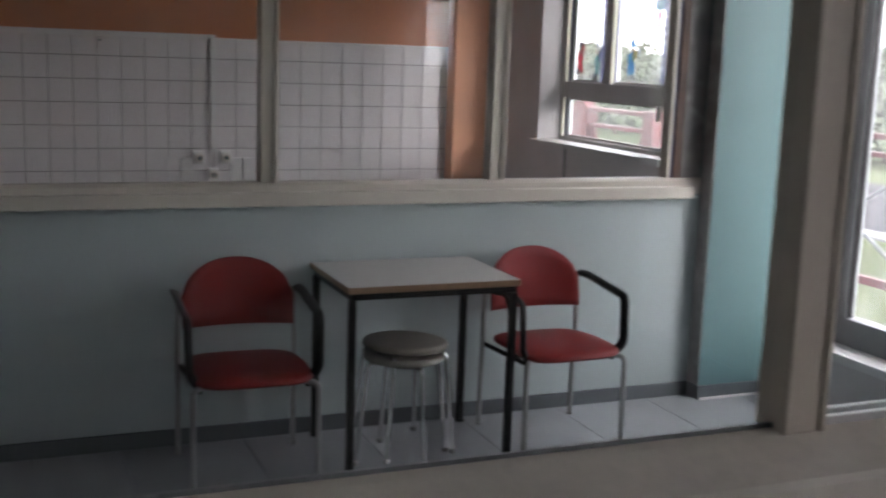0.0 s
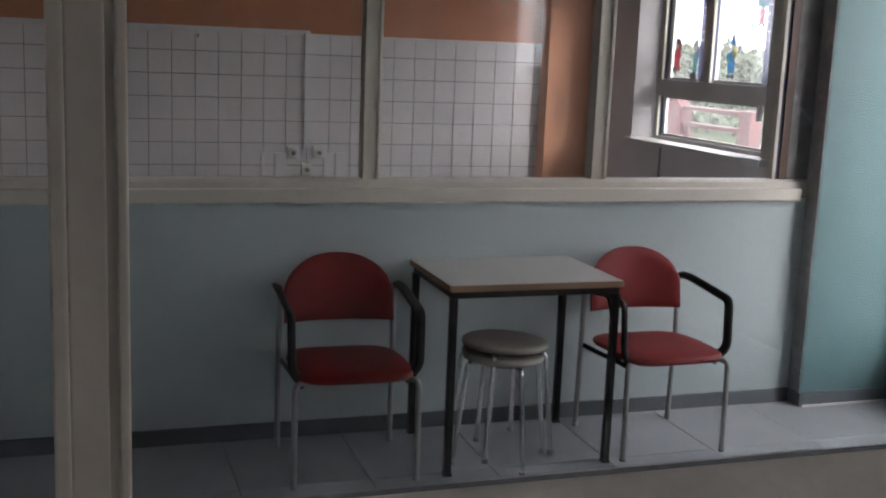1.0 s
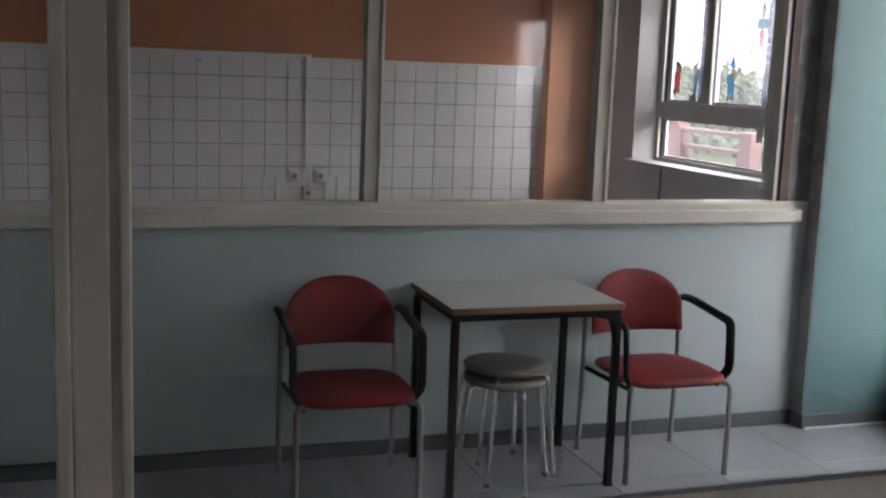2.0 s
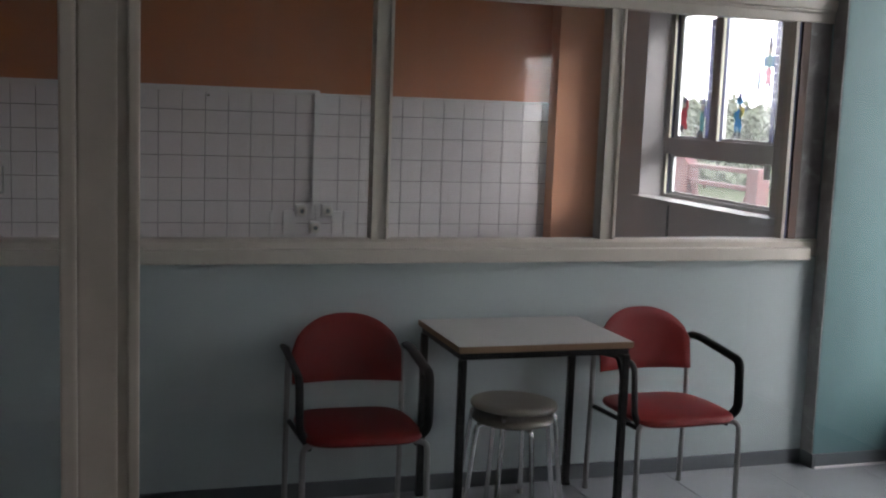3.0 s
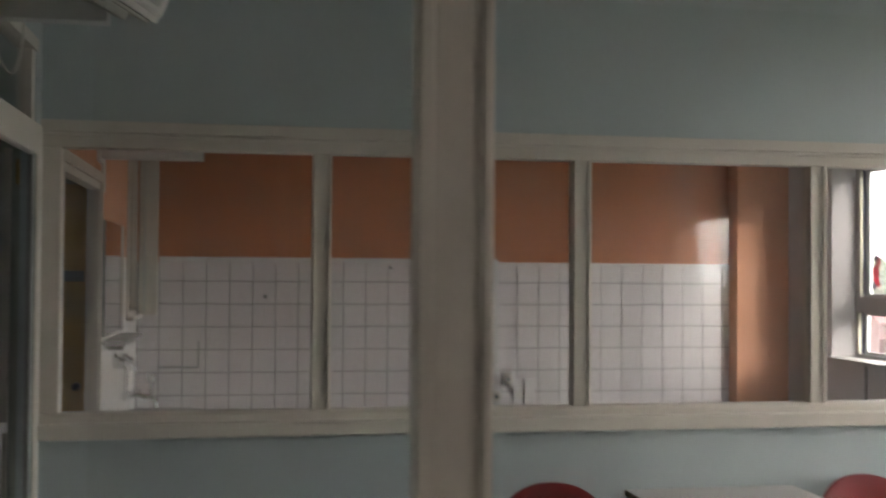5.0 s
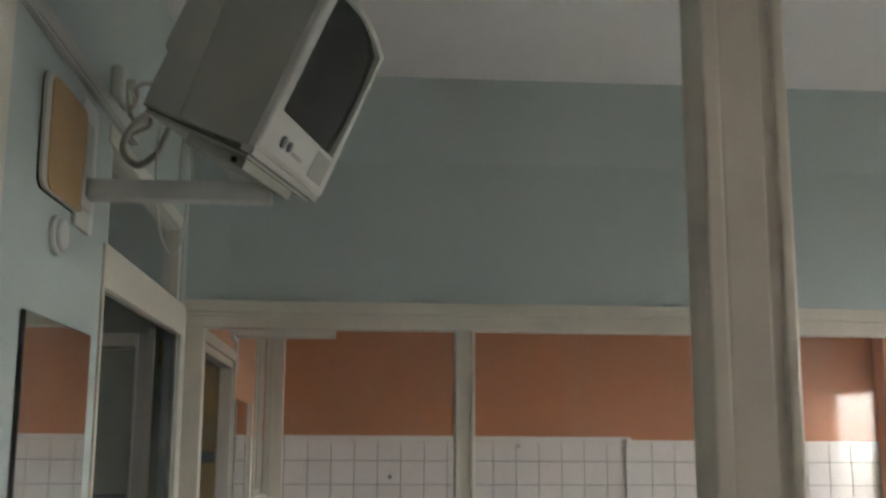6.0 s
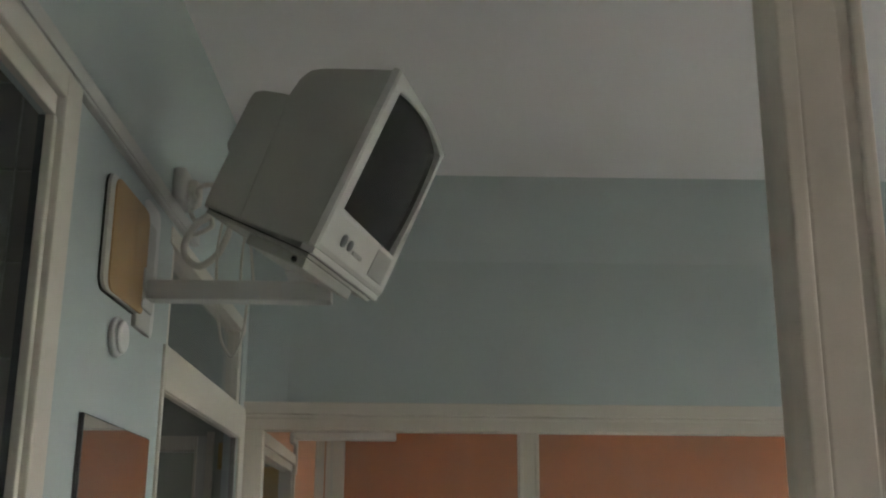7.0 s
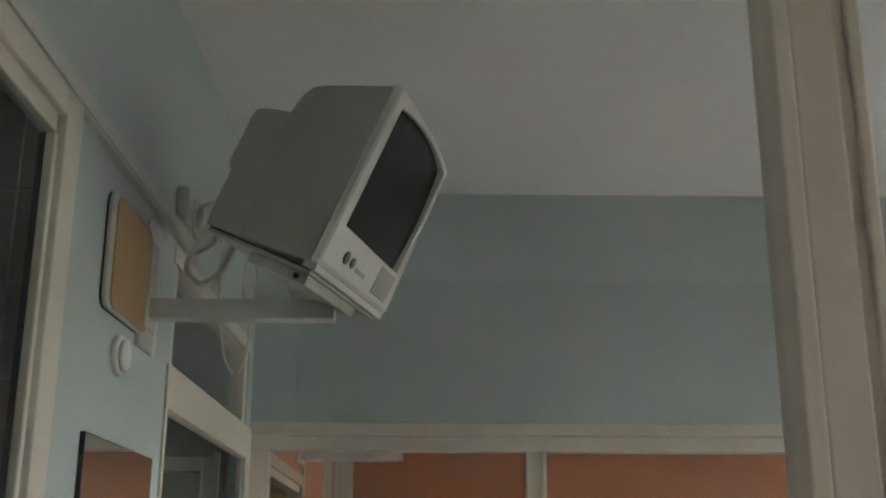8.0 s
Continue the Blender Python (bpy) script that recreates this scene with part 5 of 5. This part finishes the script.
# far woods: trunks and many small leaf clumps with an uneven outline
rng = random.Random(7)
verts, faces = [], []
tv_, tf_ = [], []
for k in range(620):
    bush = k >= 420
    x, y = (rng.uniform(62, 105), rng.uniform(70, 190)) if bush else (rng.uniform(80, 190), rng.uniform(-30, 330))
    h = rng.uniform(1.2, 3.4) if bush else rng.uniform(6.2, 9.0) + 0.020 * x
    r = rng.uniform(1.0, 2.2) if bush else rng.uniform(2.0, 3.6)
    b = len(tv_)
    for z, rr in ((-6.2, 0.28), (-6.2 + h * 0.75, 0.1)):
        tv_ += [(x + rr * math.cos(a * math.tau / 5), y + rr * math.sin(a * math.tau / 5), z) for a in range(5)]
    tf_ += [(b + a, b + (a + 1) % 5, b + 5 + (a + 1) % 5, b + 5 + a) for a in range(5)]
    for q in range(90 if bush else 190):
        th, ph = rng.uniform(0, math.tau), math.acos(rng.uniform(-1, 1))
        d = r * rng.uniform(0.55, 1.08)
        cx, cy = x + d * math.sin(ph) * math.cos(th), y + d * math.sin(ph) * math.sin(th)
        cz = -6.2 + h * 0.62 + 0.95 * d * math.cos(ph) * h / 7.0
        s = rng.uniform(0.45, 0.95)
        b = len(verts)
        ax = Vector((rng.uniform(-1, 1), rng.uniform(-1, 1), rng.uniform(-1, 1))).normalized()
        u = ax.orthogonal().normalized()
        w = ax.cross(u)
        for p in (u * s, w * s * 0.8, -u * s * 0.9, -w * s * 0.7, ax * s * 0.5):
            verts.append((cx + p.x, cy + p.y, cz + p.z))
        faces += [(b, b + 1, b + 4), (b + 1, b + 2, b + 4), (b + 2, b + 3, b + 4), (b + 3, b, b + 4)]
woods = new("far_woods")
tagged(woods, "green deciduous woods in the distance", "woods", kind="stuff")
for nm, vv, ff, mat in (("foliage", verts, faces, M_LEAF), ("trunks", tv_, tf_, M_BARK)):
    me = bpy.data.meshes.new(nm)
    me.from_pydata(vv, [], ff)
    me.materials.append(mat)
    ob = new(nm, me)
    ob.parent = woods
    tagged(ob, kind="stuff")


# ---- pieces of floor and wall ----
tile_meshes = {}


def piece(name, w, d, h, parent, loc, mat, axis="z", bevel=0.002):
    """A flat tile with a bevelled edge, lying (z) or hung on a wall (y); alike tiles share their mesh."""
    key = (name, round(w, 4), round(d, 4), axis)
    if key not in tile_meshes:
        bm = bmesh.new()
        b = bevel
        lo = [bm.verts.new((x, y, 0)) for x, y in ((0, 0), (w, 0), (w, d), (0, d))]
        mid = [bm.verts.new((x, y, h - b)) for x, y in ((0, 0), (w, 0), (w, d), (0, d))]
        top = [bm.verts.new((x, y, h)) for x, y in ((b, b), (w - b, b), (w - b, d - b), (b, d - b))]
        for a, c in ((lo, mid), (mid, top)):
            for i in range(4):
                bm.faces.new((a[i], a[(i + 1) % 4], c[(i + 1) % 4], c[i]))
        bm.faces.new(top)
        if axis == "y":
            bmesh.ops.transform(bm, matrix=Matrix.Rotation(radians(90), 4, "X"), verts=bm.verts)
        tile_meshes[key] = mesh_of(name, bm, mat)
    ob = new(name, tile_meshes[key])
    ob.parent = parent
    ob.location = loc
    return ob


FT, gap = 0.4785, 0.0024
xs = [0.784 + FT * k for k in range(-3, 8)]
ys = [3.90 + FT * k for k in range(-6, 3)]
rng = random.Random(3)
for xa in xs:
    for ya in ys:
        x0, x1 = max(xa, XL), min(xa + FT - gap, XE)
        y0, y1 = max(ya, YN + 0.08), min(ya + FT - gap, YB)
        if x1 - x0 > 0.02 and y1 - y0 > 0.02:
            piece("floor_tile", x1 - x0, y1 - y0, 0.006, floor, (x0, y0, -0.006 + rng.uniform(0, 0.0006)), M_FLOOR)
# unseen floor, chosen pale so that it bounces light into the washroom
structure("floor_washroom", a_box(XL, XE, YB + 0.09, YT, -0.006, 0), M_PALEF, "pale washroom floor")
structure("floor_rest", boxes([(XL, XE, -3.05, YN, -0.006, 0), (-2.85, XL, -3.05, YT, -0.006, 0)]), M_FLOOR, "grey floor of the other rooms")

tiles = new("wall_tiles")
tagged(tiles, "square white glazed wall tiles with grey joints", kind="structure")
PT = 0.1538
for i in range(-9, 20):
    xa = 0.713 + PT * i
    x0, x1 = max(xa, XL + 0.004), min(xa + PT - 0.0055, 3.532)
    if x1 - x0 < 0.02:
        continue
    for j in range(7):
        z1 = 1.6445 - PT * j if j else 1.616
        z0 = 1.6445 - PT * (j + 1) + 0.0055
        piece("tile", x1 - x0, z1 - z0, 0.008 + rng.uniform(0, 0.0008), tiles, (x0, YT - 0.004, z0), M_TILE, "y", 0.0015)
structure("tiles_below", a_box(XL + 0.004, 3.532, YT - 0.012, YT - 0.004, 0, 0.565), M_TILE, "white tiled foot of the wall")

side_tiles = new("side_room_tiles")
tagged(side_tiles, "dark glazed tiles of the dim side room", kind="structure")
for i in range(6):
    for j in range(9):
        piece("tile", 0.196, 0.196, 0.008, side_tiles, (-1.90 + 0.2 * i, 2.70, 1.17 + 0.2 * j), M_DARKT, "y", 0.0015)
